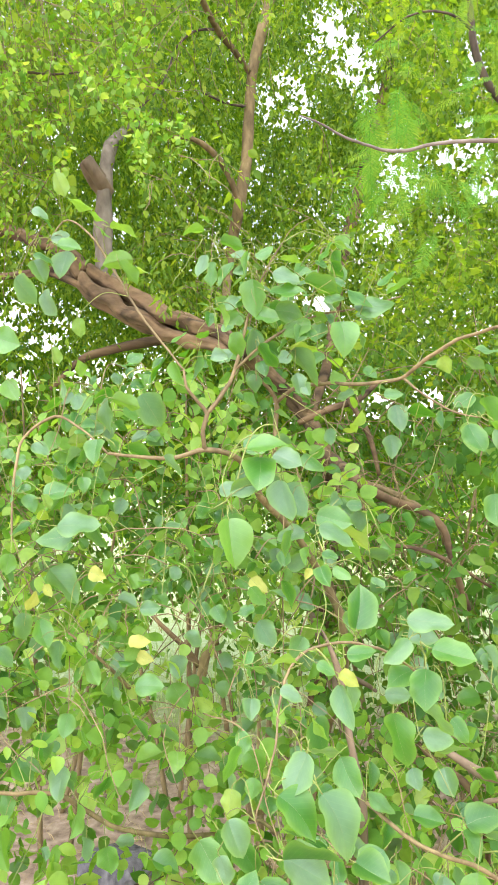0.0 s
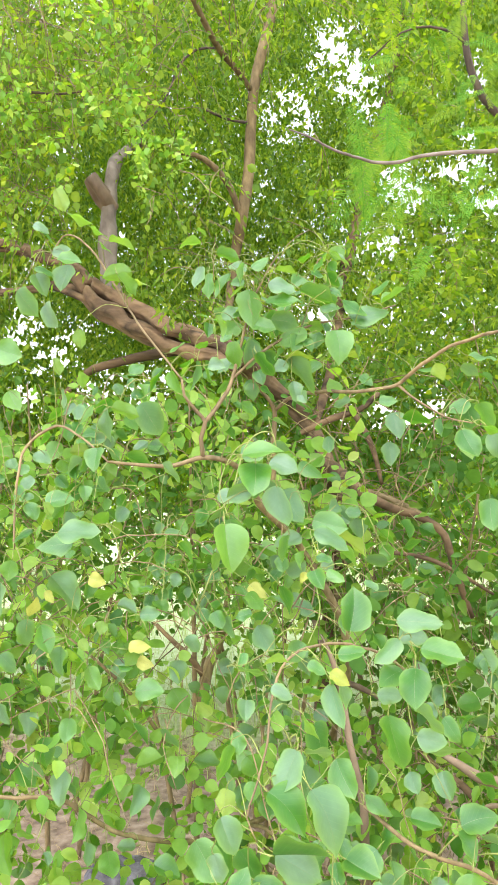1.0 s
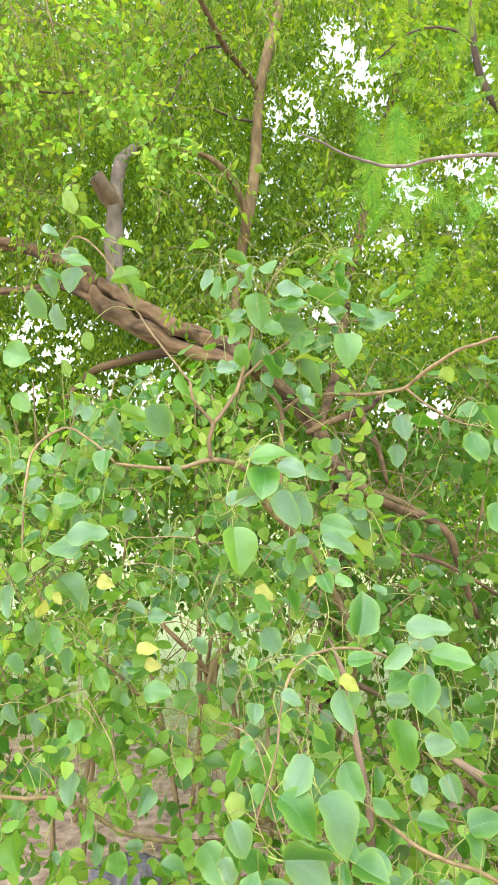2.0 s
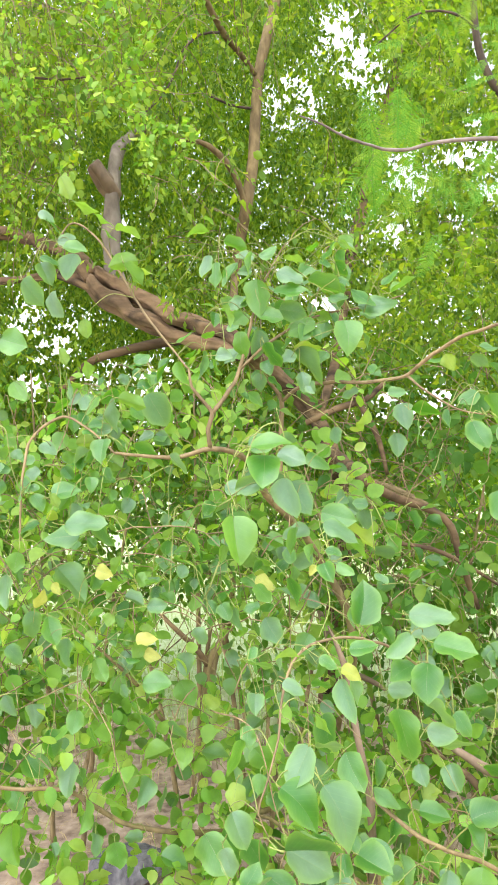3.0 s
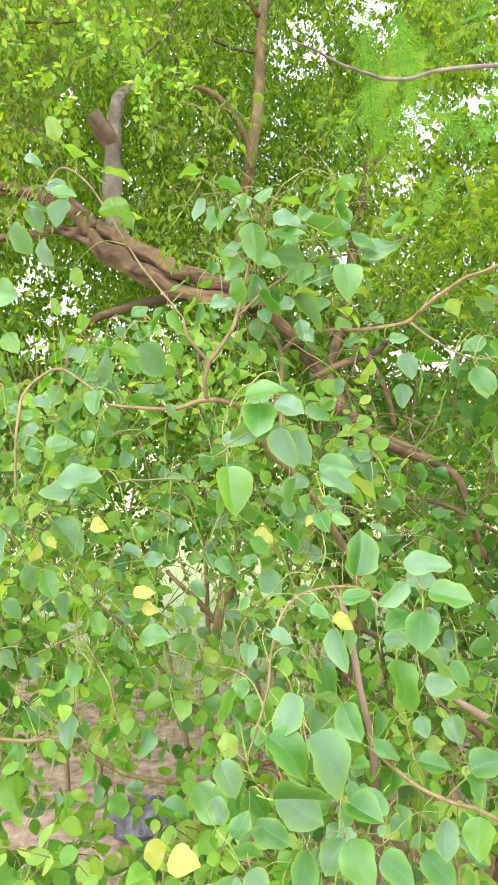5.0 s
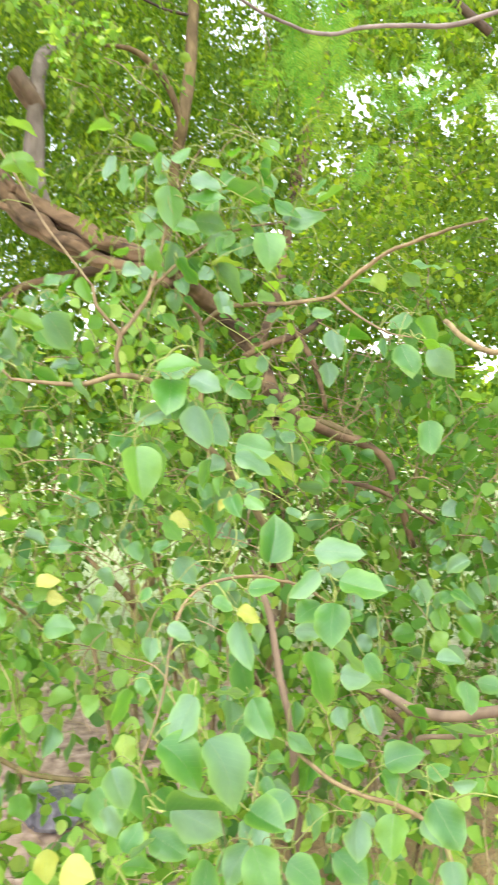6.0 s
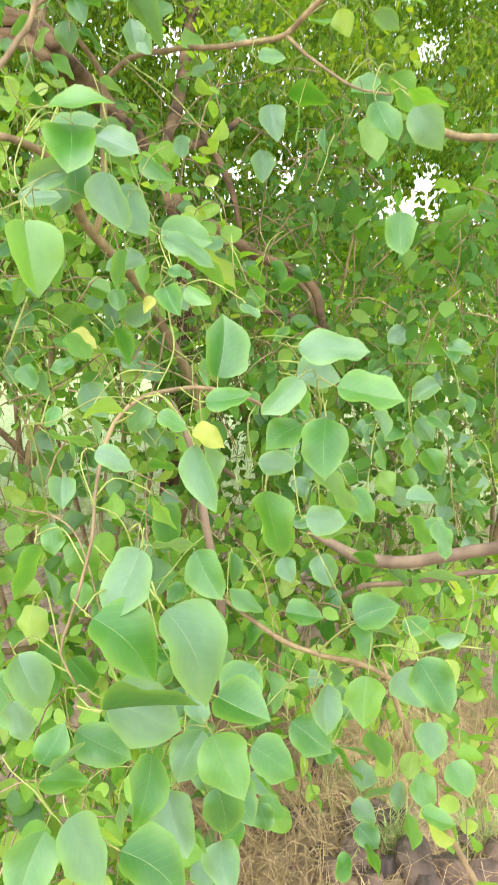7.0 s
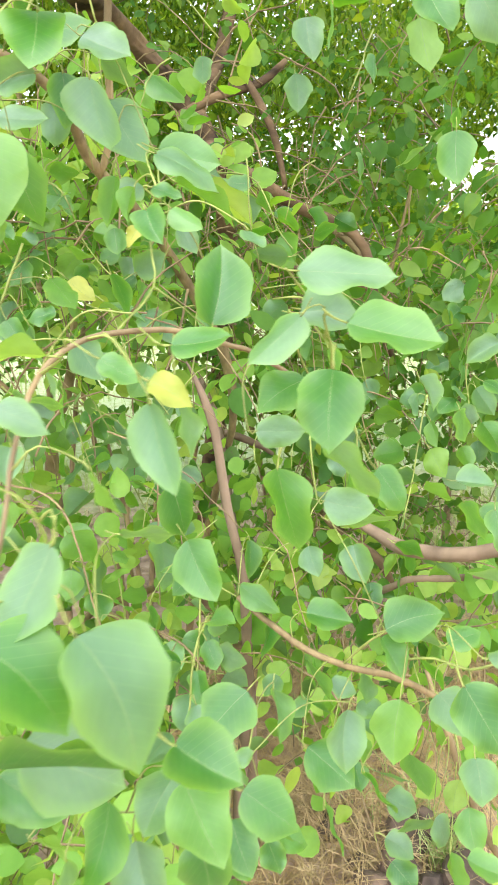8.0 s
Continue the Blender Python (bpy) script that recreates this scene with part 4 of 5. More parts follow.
b = branch([(-0.469, 1.218, 0.966, 0.0037), (-0.424, 1.251, 0.947, 0.0038), (-0.342, 1.305, 0.920, 0.0045), (-0.291, 1.350, 0.867, 0.0052), (-0.240, 1.383, 0.822, 0.0053), (-0.155, 1.438, 0.782, 0.0061), (-0.048, 1.525, 0.745, 0.0070), (-0.001, 1.633, 0.728, 0.0075), (0.111, 1.830, 0.670, 0.0098)], twig_mat, young_tree)
leaves(b, [
    ((-0.243, 1.355, 0.948), (-0.232, 1.359, 0.886), 0.048, 4),
    ((-0.243, 1.280, 0.962), (-0.264, 1.282, 0.906), 0.037, 2),
    ((-0.197, 1.337, 0.930), (-0.208, 1.340, 0.869), 0.052, 2),
    ((-0.168, 1.355, 0.908), (-0.168, 1.358, 0.844), 0.042, 2),
    ((-0.372, 1.302, 1.029), (-0.361, 1.306, 0.968), 0.038, 0),
    ((-0.434, 1.354, 0.962), (-0.393, 1.357, 0.913), 0.042, 0),
    ((-0.304, 1.303, 0.905), (-0.304, 1.307, 0.833), 0.046, 4),
    ((-0.264, 1.298, 0.909), (-0.220, 1.301, 0.884), 0.041, 4),
    ((-0.206, 1.329, 0.827), (-0.244, 1.315, 0.826), 0.036, 2),
    ((-0.430, 1.350, 0.844), (-0.391, 1.351, 0.829), 0.032, 4),
])
leaves(b, [
    ((-0.432, 1.289, 0.866), (-0.432, 1.293, 0.786), 0.045, 4),
    ((-0.255, 1.316, 0.823), (-0.245, 1.320, 0.763), 0.046, 2),
    ((-0.291, 1.316, 0.839), (-0.291, 1.319, 0.788), 0.032, 2),
    ((-0.179, 1.372, 0.771), (-0.119, 1.374, 0.749), 0.053, 1),
    ((-0.059, 1.331, 0.842), (-0.043, 1.336, 0.751), 0.062, 1),
    ((-0.010, 1.369, 0.923), (-0.010, 1.373, 0.859), 0.053, 0),
    ((-0.327, 1.292, 0.979), (-0.327, 1.295, 0.908), 0.044, 0),
    ((-0.434, 1.310, 0.921), (-0.425, 1.312, 0.870), 0.032, 0),
    ((-0.017, 1.342, 0.813), (0.019, 1.346, 0.749), 0.052, 0),
    ((-0.468, 1.348, 1.077), (-0.442, 1.351, 1.031), 0.037, 0),
])
leaves(b, [
    ((-0.418, 1.353, 1.058), (-0.409, 1.356, 1.006), 0.043, 2),
])
b = branch([(-0.001, 1.579, 0.748, 0.0048), (0.034, 1.546, 0.754, 0.0047), (0.065, 1.526, 0.733, 0.0047), (0.087, 1.527, 0.698, 0.0035)], twig_mat, young_tree)
b = branch([(-0.149, 2.129, 0.695, 0.0148), (-0.142, 2.074, 0.858, 0.0176), (-0.126, 2.070, 0.962, 0.0176), (-0.098, 2.068, 1.018, 0.0144), (-0.073, 2.034, 1.135, 0.0110), (-0.064, 2.009, 1.264, 0.0078)], twig_mat, young_tree)
b = branch([(-0.142, 2.071, 0.938, 0.0112), (-0.178, 2.069, 0.986, 0.0096), (-0.235, 2.077, 1.040, 0.0080), (-0.278, 2.096, 1.076, 0.0065)], bark_mat, young_tree)
b = branch([(-0.139, 1.629, 0.835, 0.0050), (-0.188, 1.518, 0.961, 0.0047), (-0.233, 1.428, 1.069, 0.0044), (-0.275, 1.362, 1.141, 0.0032), (-0.327, 1.317, 1.203, 0.0020)], twig_mat, young_tree)
leaves(b, [
    ((-0.390, 1.280, 1.250), (-0.374, 1.278, 1.293), 0.016, 3),
    ((-0.365, 1.299, 1.292), (-0.350, 1.301, 1.265), 0.014, 3),
    ((-0.278, 1.263, 1.320), (-0.244, 1.255, 1.309), 0.030, 3),
    ((-0.289, 1.347, 1.272), (-0.239, 1.347, 1.290), 0.032, 4),
    ((-0.239, 1.290, 1.331), (-0.220, 1.283, 1.301), 0.031, 4),
    ((-0.198, 1.320, 1.244), (-0.151, 1.321, 1.244), 0.029, 0),
    ((-0.239, 1.324, 1.261), (-0.195, 1.326, 1.245), 0.037, 2),
    ((-0.422, 1.354, 1.231), (-0.411, 1.358, 1.168), 0.040, 0),
    ((-0.377, 1.312, 1.229), (-0.366, 1.315, 1.168), 0.039, 0),
    ((-0.217, 1.310, 1.185), (-0.171, 1.310, 1.193), 0.019, 3),
])
leaves(b, [
    ((-0.208, 1.340, 1.158), (-0.168, 1.342, 1.144), 0.021, 3),
    ((-0.259, 1.287, 1.240), (-0.264, 1.288, 1.210), 0.025, 4),
    ((-0.301, 1.294, 1.206), (-0.286, 1.296, 1.180), 0.026, 4),
    ((-0.392, 1.299, 1.163), (-0.383, 1.303, 1.108), 0.041, 0),
    ((-0.346, 1.335, 1.184), (-0.346, 1.338, 1.120), 0.039, 0),
    ((-0.462, 1.337, 1.169), (-0.422, 1.339, 1.134), 0.037, 0),
    ((-0.313, 1.266, 1.199), (-0.281, 1.269, 1.160), 0.031, 2),
    ((-0.227, 1.273, 1.163), (-0.199, 1.274, 1.153), 0.025, 1),
    ((-0.144, 1.369, 1.097), (-0.112, 1.372, 1.041), 0.043, 4),
    ((-0.201, 1.296, 1.112), (-0.140, 1.297, 1.112), 0.051, 0),
])
leaves(b, [
    ((-0.244, 1.316, 1.106), (-0.238, 1.317, 1.076), 0.026, 1),
    ((-0.230, 1.331, 1.070), (-0.214, 1.320, 1.035), 0.037, 2),
    ((-0.207, 1.305, 1.055), (-0.188, 1.308, 1.002), 0.035, 2),
    ((-0.156, 1.311, 1.041), (-0.128, 1.314, 0.992), 0.035, 2),
    ((-0.156, 1.309, 0.993), (-0.209, 1.309, 0.962), 0.041, 4),
    ((-0.099, 1.316, 0.985), (-0.041, 1.318, 0.964), 0.051, 2),
    ((-0.021, 1.338, 1.017), (-0.028, 1.340, 0.976), 0.029, 1),
    ((-0.045, 1.311, 0.972), (-0.033, 1.314, 0.901), 0.044, 2),
    ((-0.158, 1.316, 0.980), (-0.158, 1.318, 0.939), 0.026, 1),
    ((-0.319, 1.293, 1.067), (-0.328, 1.295, 1.017), 0.036, 0),
])
leaves(b, [
    ((-0.284, 1.286, 1.157), (-0.259, 1.288, 1.113), 0.030, 4),
    ((-0.296, 1.291, 1.038), (-0.288, 1.293, 0.988), 0.031, 2),
])
b = branch([(-0.065, 1.505, 1.329, 0.0023), (-0.088, 1.486, 1.268, 0.0023), (-0.120, 1.467, 1.198, 0.0017)], stalk_mat, young_tree)
leaves(b, [
    ((0.064, 1.368, 1.345), (0.069, 1.357, 1.309), 0.032, 0),
    ((0.003, 1.375, 1.328), (0.048, 1.362, 1.312), 0.028, 4),
    ((0.003, 1.416, 1.285), (0.041, 1.400, 1.253), 0.033, 3),
    ((-0.064, 1.364, 1.241), (-0.045, 1.351, 1.206), 0.035, 0),
    ((0.035, 1.452, 1.248), (0.104, 1.440, 1.248), 0.044, 2),
    ((-0.084, 1.586, 1.273), (-0.060, 1.570, 1.230), 0.043, 2),
    ((-0.039, 1.365, 1.234), (-0.020, 1.346, 1.188), 0.048, 2),
    ((0.099, 1.335, 1.191), (0.073, 1.337, 1.145), 0.042, 0),
    ((0.002, 1.319, 1.159), (0.002, 1.303, 1.118), 0.041, 2),
    ((0.018, 1.337, 1.221), (0.050, 1.340, 1.166), 0.047, 0),
])
leaves(b, [
    ((-0.129, 1.337, 1.157), (-0.130, 1.340, 1.105), 0.037, 2),
    ((-0.109, 1.295, 1.210), (-0.088, 1.284, 1.178), 0.036, 2),
])
b = branch([(0.159, 1.722, 1.258, 0.0027), (0.136, 1.682, 1.173, 0.0026), (0.099, 1.620, 1.085, 0.0019)], twig_mat, young_tree)
b = branch([(0.385, 1.52, 0.925, 0.006), (0.425, 1.46, 0.916, 0.0095), (0.455, 1.415, 0.909, 0.0123), (0.511, 1.360, 0.922, 0.0118), (0.558, 1.300, 0.956, 0.0113), (0.605, 1.240, 0.989, 0.0107), (0.653, 1.169, 1.028, 0.0100)], pink_bark_mat, young_tree)
leaves(b, [
    ((0.466, 1.292, 1.138), (0.463, 1.261, 1.100), 0.041, 2),
    ((0.448, 1.219, 1.049), (0.474, 1.202, 1.002), 0.042, 2),
    ((0.513, 1.304, 1.216), (0.468, 1.306, 1.190), 0.032, 0),
    ((0.512, 1.330, 1.114), (0.537, 1.313, 1.068), 0.039, 2),
    ((0.437, 1.357, 1.166), (0.457, 1.328, 1.123), 0.047, 2),
    ((0.433, 1.399, 0.925), (0.480, 1.386, 0.909), 0.043, 2),
    ((0.488, 1.382, 0.900), (0.525, 1.367, 0.868), 0.043, 2),
])
b = branch([(0.446, 1.527, 0.782, 0.0073), (0.478, 1.443, 0.847, 0.0059), (0.528, 1.391, 0.870, 0.0057), (0.572, 1.322, 0.911, 0.0054), (0.621, 1.260, 0.941, 0.0042)], pink_bark_mat, young_tree)
b = branch([(0.384, 1.678, 0.872, 0.0068), (0.421, 1.617, 0.844, 0.0088), (0.460, 1.559, 0.829, 0.0096), (0.494, 1.571, 0.758, 0.0077), (0.550, 1.696, 0.589, 0.0073), (0.580, 1.863, 0.328, 0.0084), (0.576, 2.021, -0.001, 0.0094), (0.543, 2.099, -0.698, 0.0122)], bark_mat, young_tree)
b = branch([(0.579, 1.649, 1.664, 0.0070), (0.593, 1.604, 1.632, 0.0073), (0.605, 1.547, 1.602, 0.0076), (0.620, 1.493, 1.584, 0.0073), (0.667, 1.436, 1.578, 0.0070), (0.726, 1.366, 1.580, 0.0066)], twig_mat, young_tree)
leaves(b, [
    ((0.479, 1.791, 1.640), (0.477, 1.777, 1.586), 0.036, 2),
    ((0.469, 1.804, 1.483), (0.448, 1.761, 1.425), 0.055, 2),
    ((0.489, 1.533, 1.464), (0.449, 1.528, 1.419), 0.041, 2),
    ((0.493, 1.436, 1.498), (0.483, 1.407, 1.465), 0.031, 2),
    ((0.522, 1.377, 1.494), (0.566, 1.369, 1.494), 0.037, 4),
])
b = branch([(0.449, 1.294, 0.790, 0.0035), (0.468, 1.278, 0.734, 0.0052), (0.495, 1.278, 0.661, 0.0062), (0.537, 1.282, 0.560, 0.0064), (0.599, 1.299, 0.437, 0.0067), (0.665, 1.316, 0.316, 0.0070)], twig_mat, young_tree)
leaves(b, [
    ((0.455, 1.181, 0.713), (0.446, 1.171, 0.671), 0.033, 4),
    ((0.421, 1.174, 0.666), (0.375, 1.159, 0.659), 0.041, 2),
    ((0.427, 1.174, 0.669), (0.448, 1.160, 0.632), 0.037, 0),
    ((0.442, 1.160, 0.629), (0.440, 1.145, 0.571), 0.016, 4),
])
b = branch([(0.192, 1.207, 0.952, 0.0030), (0.218, 1.187, 0.936, 0.0037), (0.257, 1.162, 0.912, 0.0044), (0.296, 1.140, 0.903, 0.0043), (0.359, 1.145, 0.878, 0.0044), (0.419, 1.170, 0.832, 0.0038)], twig_mat, young_tree)
leaves(b, [
    ((0.338, 1.273, 0.979), (0.350, 1.242, 0.935), 0.048, 2),
    ((0.285, 1.282, 0.977), (0.298, 1.269, 0.937), 0.037, 0),
    ((0.262, 1.173, 0.947), (0.313, 1.162, 0.939), 0.033, 1),
    ((0.258, 1.162, 0.904), (0.279, 1.142, 0.843), 0.053, 2),
    ((0.247, 1.078, 0.855), (0.291, 1.060, 0.817), 0.046, 0),
    ((0.395, 1.183, 0.877), (0.431, 1.168, 0.847), 0.035, 2),
    ((0.398, 1.198, 0.740), (0.416, 1.180, 0.686), 0.045, 2),
    ((0.445, 1.131, 0.719), (0.452, 1.118, 0.672), 0.035, 1),
    ((0.422, 1.079, 0.702), (0.461, 1.066, 0.680), 0.037, 1),
    ((0.332, 1.161, 0.750), (0.361, 1.141, 0.698), 0.039, 2),
])
leaves(b, [
    ((0.267, 1.076, 0.784), (0.284, 1.059, 0.733), 0.035, 2),
    ((0.210, 1.077, 0.747), (0.222, 1.066, 0.713), 0.028, 2),
    ((0.277, 1.236, 0.798), (0.309, 1.223, 0.771), 0.037, 2),
    ((0.238, 1.267, 0.888), (0.234, 1.243, 0.844), 0.045, 2),
    ((0.334, 1.189, 0.858), (0.339, 1.179, 0.824), 0.028, 2),
    ((0.485, 1.127, 0.730), (0.501, 1.096, 0.696), 0.049, 0),
    ((0.215, 1.296, 0.981), (0.220, 1.270, 0.936), 0.045, 2),
    ((0.193, 1.192, 0.973), (0.232, 1.177, 0.940), 0.033, 1),
    ((0.122, 1.345, 1.039), (0.154, 1.351, 0.950), 0.063, 2),
    ((0.108, 1.373, 0.954), (0.107, 1.377, 0.868), 0.053, 2),
])
leaves(b, [
    ((-0.004, 1.326, 0.988), (0.027, 1.329, 0.934), 0.052, 0),
    ((0.093, 1.310, 0.894), (0.093, 1.313, 0.822), 0.044, 2),
    ((0.143, 1.300, 0.901), (0.204, 1.303, 0.865), 0.055, 2),
])
b = branch([(0.296, 1.140, 0.903, 0.0022), (0.319, 1.121, 0.942, 0.0017), (0.343, 1.109, 0.961, 0.0014), (0.380, 1.092, 0.969, 0.0014)], stalk_mat, young_tree)
leaves(b, [
    ((0.286, 1.146, 1.060), (0.348, 1.135, 1.061), 0.039, 2),
    ((0.421, 1.181, 1.087), (0.464, 1.174, 1.087), 0.030, 1),
    ((0.460, 1.167, 1.058), (0.459, 1.137, 1.014), 0.046, 0),
    ((0.318, 1.024, 0.939), (0.311, 1.010, 0.880), 0.040, 0),
    ((0.357, 0.984, 0.975), (0.389, 0.963, 0.917), 0.045, 1),
    ((0.311, 1.067, 0.975), (0.333, 1.052, 0.936), 0.038, 1),
    ((0.315, 1.068, 0.982), (0.372, 1.063, 1.003), 0.038, 1),
    ((0.371, 1.055, 0.973), (0.401, 1.054, 0.990), 0.029, 1),
    ((0.394, 1.020, 0.977), (0.427, 1.014, 0.977), 0.025, 1),
])
b = branch([(0.353, 1.131, 0.910, 0.0014), (0.384, 1.115, 0.920, 0.0018), (0.414, 1.097, 0.916, 0.0021), (0.444, 1.082, 0.931, 0.0017), (0.479, 1.064, 0.933, 0.0014)], stalk_mat, young_tree)
leaves(b, [
    ((0.468, 1.099, 1.006), (0.407, 1.108, 1.000), 0.039, 2),
    ((0.367, 1.149, 0.927), (0.409, 1.137, 0.912), 0.033, 2),
    ((0.379, 1.086, 0.898), (0.404, 1.052, 0.869), 0.050, 0),
    ((0.393, 1.024, 0.871), (0.392, 0.999, 0.837), 0.041, 1),
])
b = branch([(0.173, 2.247, 1.109, 0.0082), (0.195, 2.068, 1.034, 0.0112), (0.218, 1.946, 0.980, 0.0129), (0.231, 1.871, 0.901, 0.0125), (0.236, 1.799, 0.827, 0.0120), (0.241, 1.746, 0.789, 0.0117), (0.258, 1.699, 0.738, 0.0114), (0.256, 1.678, 0.659, 0.0104), (0.259, 1.675, 0.573, 0.0105), (0.271, 1.729, 0.391, 0.0125), (0.290, 1.802, -0.295, 0.0159)], pink_bark_mat, young_tree)
b = branch([(0.231, 1.918, 0.960, 0.0092), (0.266, 1.932, 0.947, 0.0094), (0.302, 1.954, 0.928, 0.0084), (0.345, 1.982, 0.895, 0.0049)], pink_bark_mat, young_tree)
b = branch([(0.259, 1.679, 0.623, 0.0073), (0.218, 1.642, 0.625, 0.0061), (0.177, 1.612, 0.612, 0.0050)], twig_mat, young_tree)
b = branch([(0.048, 2.155, 0.909, 0.0040), (0.032, 2.081, 0.822, 0.0064), (0.026, 2.004, 0.729, 0.0062), (0.034, 1.967, 0.596, 0.0062), (0.033, 2.004, 0.345, 0.0080)], twig_mat, young_tree)
b = branch([(0.252, 1.100, 1.193, 0.0025), (0.205, 1.037, 1.234, 0.0028), (0.158, 0.993, 1.259, 0.0029), (0.117, 0.957, 1.270, 0.0029), (0.072, 0.919, 1.269, 0.0032), (0.049, 0.896, 1.253, 0.0031), (0.037, 0.879, 1.218, 0.0028), (0.031, 0.858, 1.176, 0.0025), (0.026, 0.855, 1.156, 0.0023), (0.015, 0.838, 1.124, 0.0021), (0.007, 0.834, 1.100, 0.0016), (0.019, 0.826, 1.076, 0.0012)], twig_mat, young_tree)
leaves(b, [
    ((0.039, 0.825, 1.065), (0.095, 0.827, 1.032), 0.050, 1),
    ((0.123, 0.916, 1.266), (0.162, 0.909, 1.266), 0.024, 1),
    ((0.057, 0.875, 1.266), (0.026, 0.882, 1.268), 0.026, 4),
    ((0.083, 0.891, 1.262), (0.107, 0.883, 1.251), 0.015, 1),
    ((0.110, 0.893, 1.249), (0.136, 0.885, 1.237), 0.013, 3),
    ((0.110, 0.889, 1.236), (0.119, 0.873, 1.183), 0.011, 1),
    ((0.128, 0.956, 1.223), (0.141, 0.943, 1.185), 0.027, 2),
    ((0.076, 0.876, 1.202), (0.097, 0.865, 1.176), 0.026, 4),
    ((0.093, 1.203, 1.140), (0.128, 1.193, 1.128), 0.031, 2),
    ((-0.014, 0.911, 1.156), (-0.029, 0.901, 1.108), 0.031, 2),
])
leaves(b, [
    ((0.134, 1.074, 1.077), (0.162, 1.055, 1.027), 0.037, 0),
    ((0.184, 0.990, 1.194), (0.221, 0.984, 1.194), 0.019, 0),
    ((0.221, 1.123, 1.124), (0.225, 1.101, 1.045), 0.051, 2),
    ((0.252, 1.061, 1.113), (0.295, 1.052, 1.106), 0.033, 0),
    ((0.451, 1.203, 1.189), (0.491, 1.174, 1.175), 0.046, 0),
    ((0.303, 1.290, 1.214), (0.322, 1.263, 1.175), 0.042, 2),
    ((0.229, 1.302, 1.211), (0.248, 1.289, 1.175), 0.035, 2),
    ((0.036, 0.788, 1.081), (0.102, 0.777, 1.087), 0.042, 2),
    ((0.014, 0.868, 1.013), (0.056, 0.854, 0.989), 0.031, 1),
    ((-0.024, 0.845, 1.095), (-0.003, 0.831, 1.057), 0.035, 1),
])
leaves(b, [
    ((-0.022, 0.947, 1.086), (-0.030, 0.938, 1.049), 0.030, 4),
    ((-0.035, 0.883, 1.035), (-0.024, 0.872, 1.003), 0.027, 0),
])
b = branch([(0.033, 0.857, 1.172, 0.0009), (0.048, 0.850, 1.156, 0.0010), (0.065, 0.855, 1.139, 0.0012), (0.073, 0.857, 1.104, 0.0010), (0.090, 0.867, 1.063, 0.0006)], stalk_mat, young_tree)
leaves(b, [
    ((0.120, 0.828, 1.057), (0.157, 0.802, 1.052), 0.044, 1),
    ((0.084, 0.988, 1.118), (0.130, 0.980, 1.118), 0.019, 2),
])
b = branch([(0.072, 0.919, 1.269, 0.0008), (0.036, 0.937, 1.267, 0.0010), (0.006, 0.939, 1.249, 0.0010), (-0.020, 0.943, 1.245, 0.0006)], stalk_mat, young_tree)
leaves(b, [
    ((0.001, 0.987, 1.252), (-0.003, 0.973, 1.233), 0.019, 1),
    ((-0.010, 1.011, 1.137), (-0.006, 1.002, 1.106), 0.021, 0),
    ((0.003, 1.019, 1.178), (0.004, 0.994, 1.156), 0.028, 1),
])
b = branch([(0.195, 0.993, 1.288, 0.0009), (0.215, 0.966, 1.290, 0.0012), (0.219, 0.960, 1.271, 0.0012), (0.228, 0.944, 1.257, 0.0014), (0.222, 0.939, 1.233, 0.0010)], stalk_mat, young_tree)
leaves(b, [
    ((0.198, 0.914, 1.309), (0.259, 0.901, 1.305), 0.013, 1),
    ((0.203, 0.926, 1.282), (0.173, 0.923, 1.247), 0.029, 1),
    ((0.220, 0.881, 1.282), (0.272, 0.867, 1.264), 0.036, 1),
    ((0.206, 0.947, 1.282), (0.248, 0.940, 1.283), 0.034, 0),
    ((0.209, 0.936, 1.241), (0.173, 0.931, 1.222), 0.034, 1),
    ((0.217, 0.895, 1.254), (0.212, 0.865, 1.209), 0.045, 1),
    ((0.223, 0.932, 1.200), (0.247, 0.917, 1.157), 0.034, 2),
    ((0.263, 0.950, 1.175), (0.289, 0.938, 1.149), 0.024, 1),
])
b = branch([(0.215, 0.966, 1.290, 0.0011), (0.215, 1.004, 1.254, 0.0011), (0.246, 1.080, 1.204, 0.0013), (0.205, 1.037, 1.234, 0.0012)], stalk_mat, young_tree)
b = branch([(-0.035, 0.778, 1.078, 0.0006), (-0.022, 0.771, 1.056, 0.0007), (-0.008, 0.765, 1.044, 0.0008), (0.001, 0.770, 1.022, 0.0007), (0.009, 0.766, 1.013, 0.0006), (0.025, 0.766, 0.978, 0.0004)], stalk_mat, young_tree)
leaves(b, [
    ((-0.010, 0.822, 1.021), (0.008, 0.827, 1.051), 0.022, 0),
    ((-0.002, 0.819, 1.015), (0.026, 0.818, 1.030), 0.018, 2),
    ((0.012, 0.766, 1.021), (0.032, 0.749, 0.975), 0.042, 1),
    ((0.044, 0.771, 0.985), (0.096, 0.754, 0.955), 0.039, 1),
    ((-0.003, 0.766, 1.013), (-0.020, 0.758, 0.971), 0.034, 1),
    ((-0.012, 0.828, 1.002), (0.027, 0.821, 1.002), 0.018, 1),
])
b = branch([(0.069, 0.933, 0.925, 0.0011), (0.109, 0.945, 0.913, 0.0011), (0.139, 0.967, 0.929, 0.0013), (0.177, 0.981, 0.923, 0.0010)], stalk_mat, young_tree)
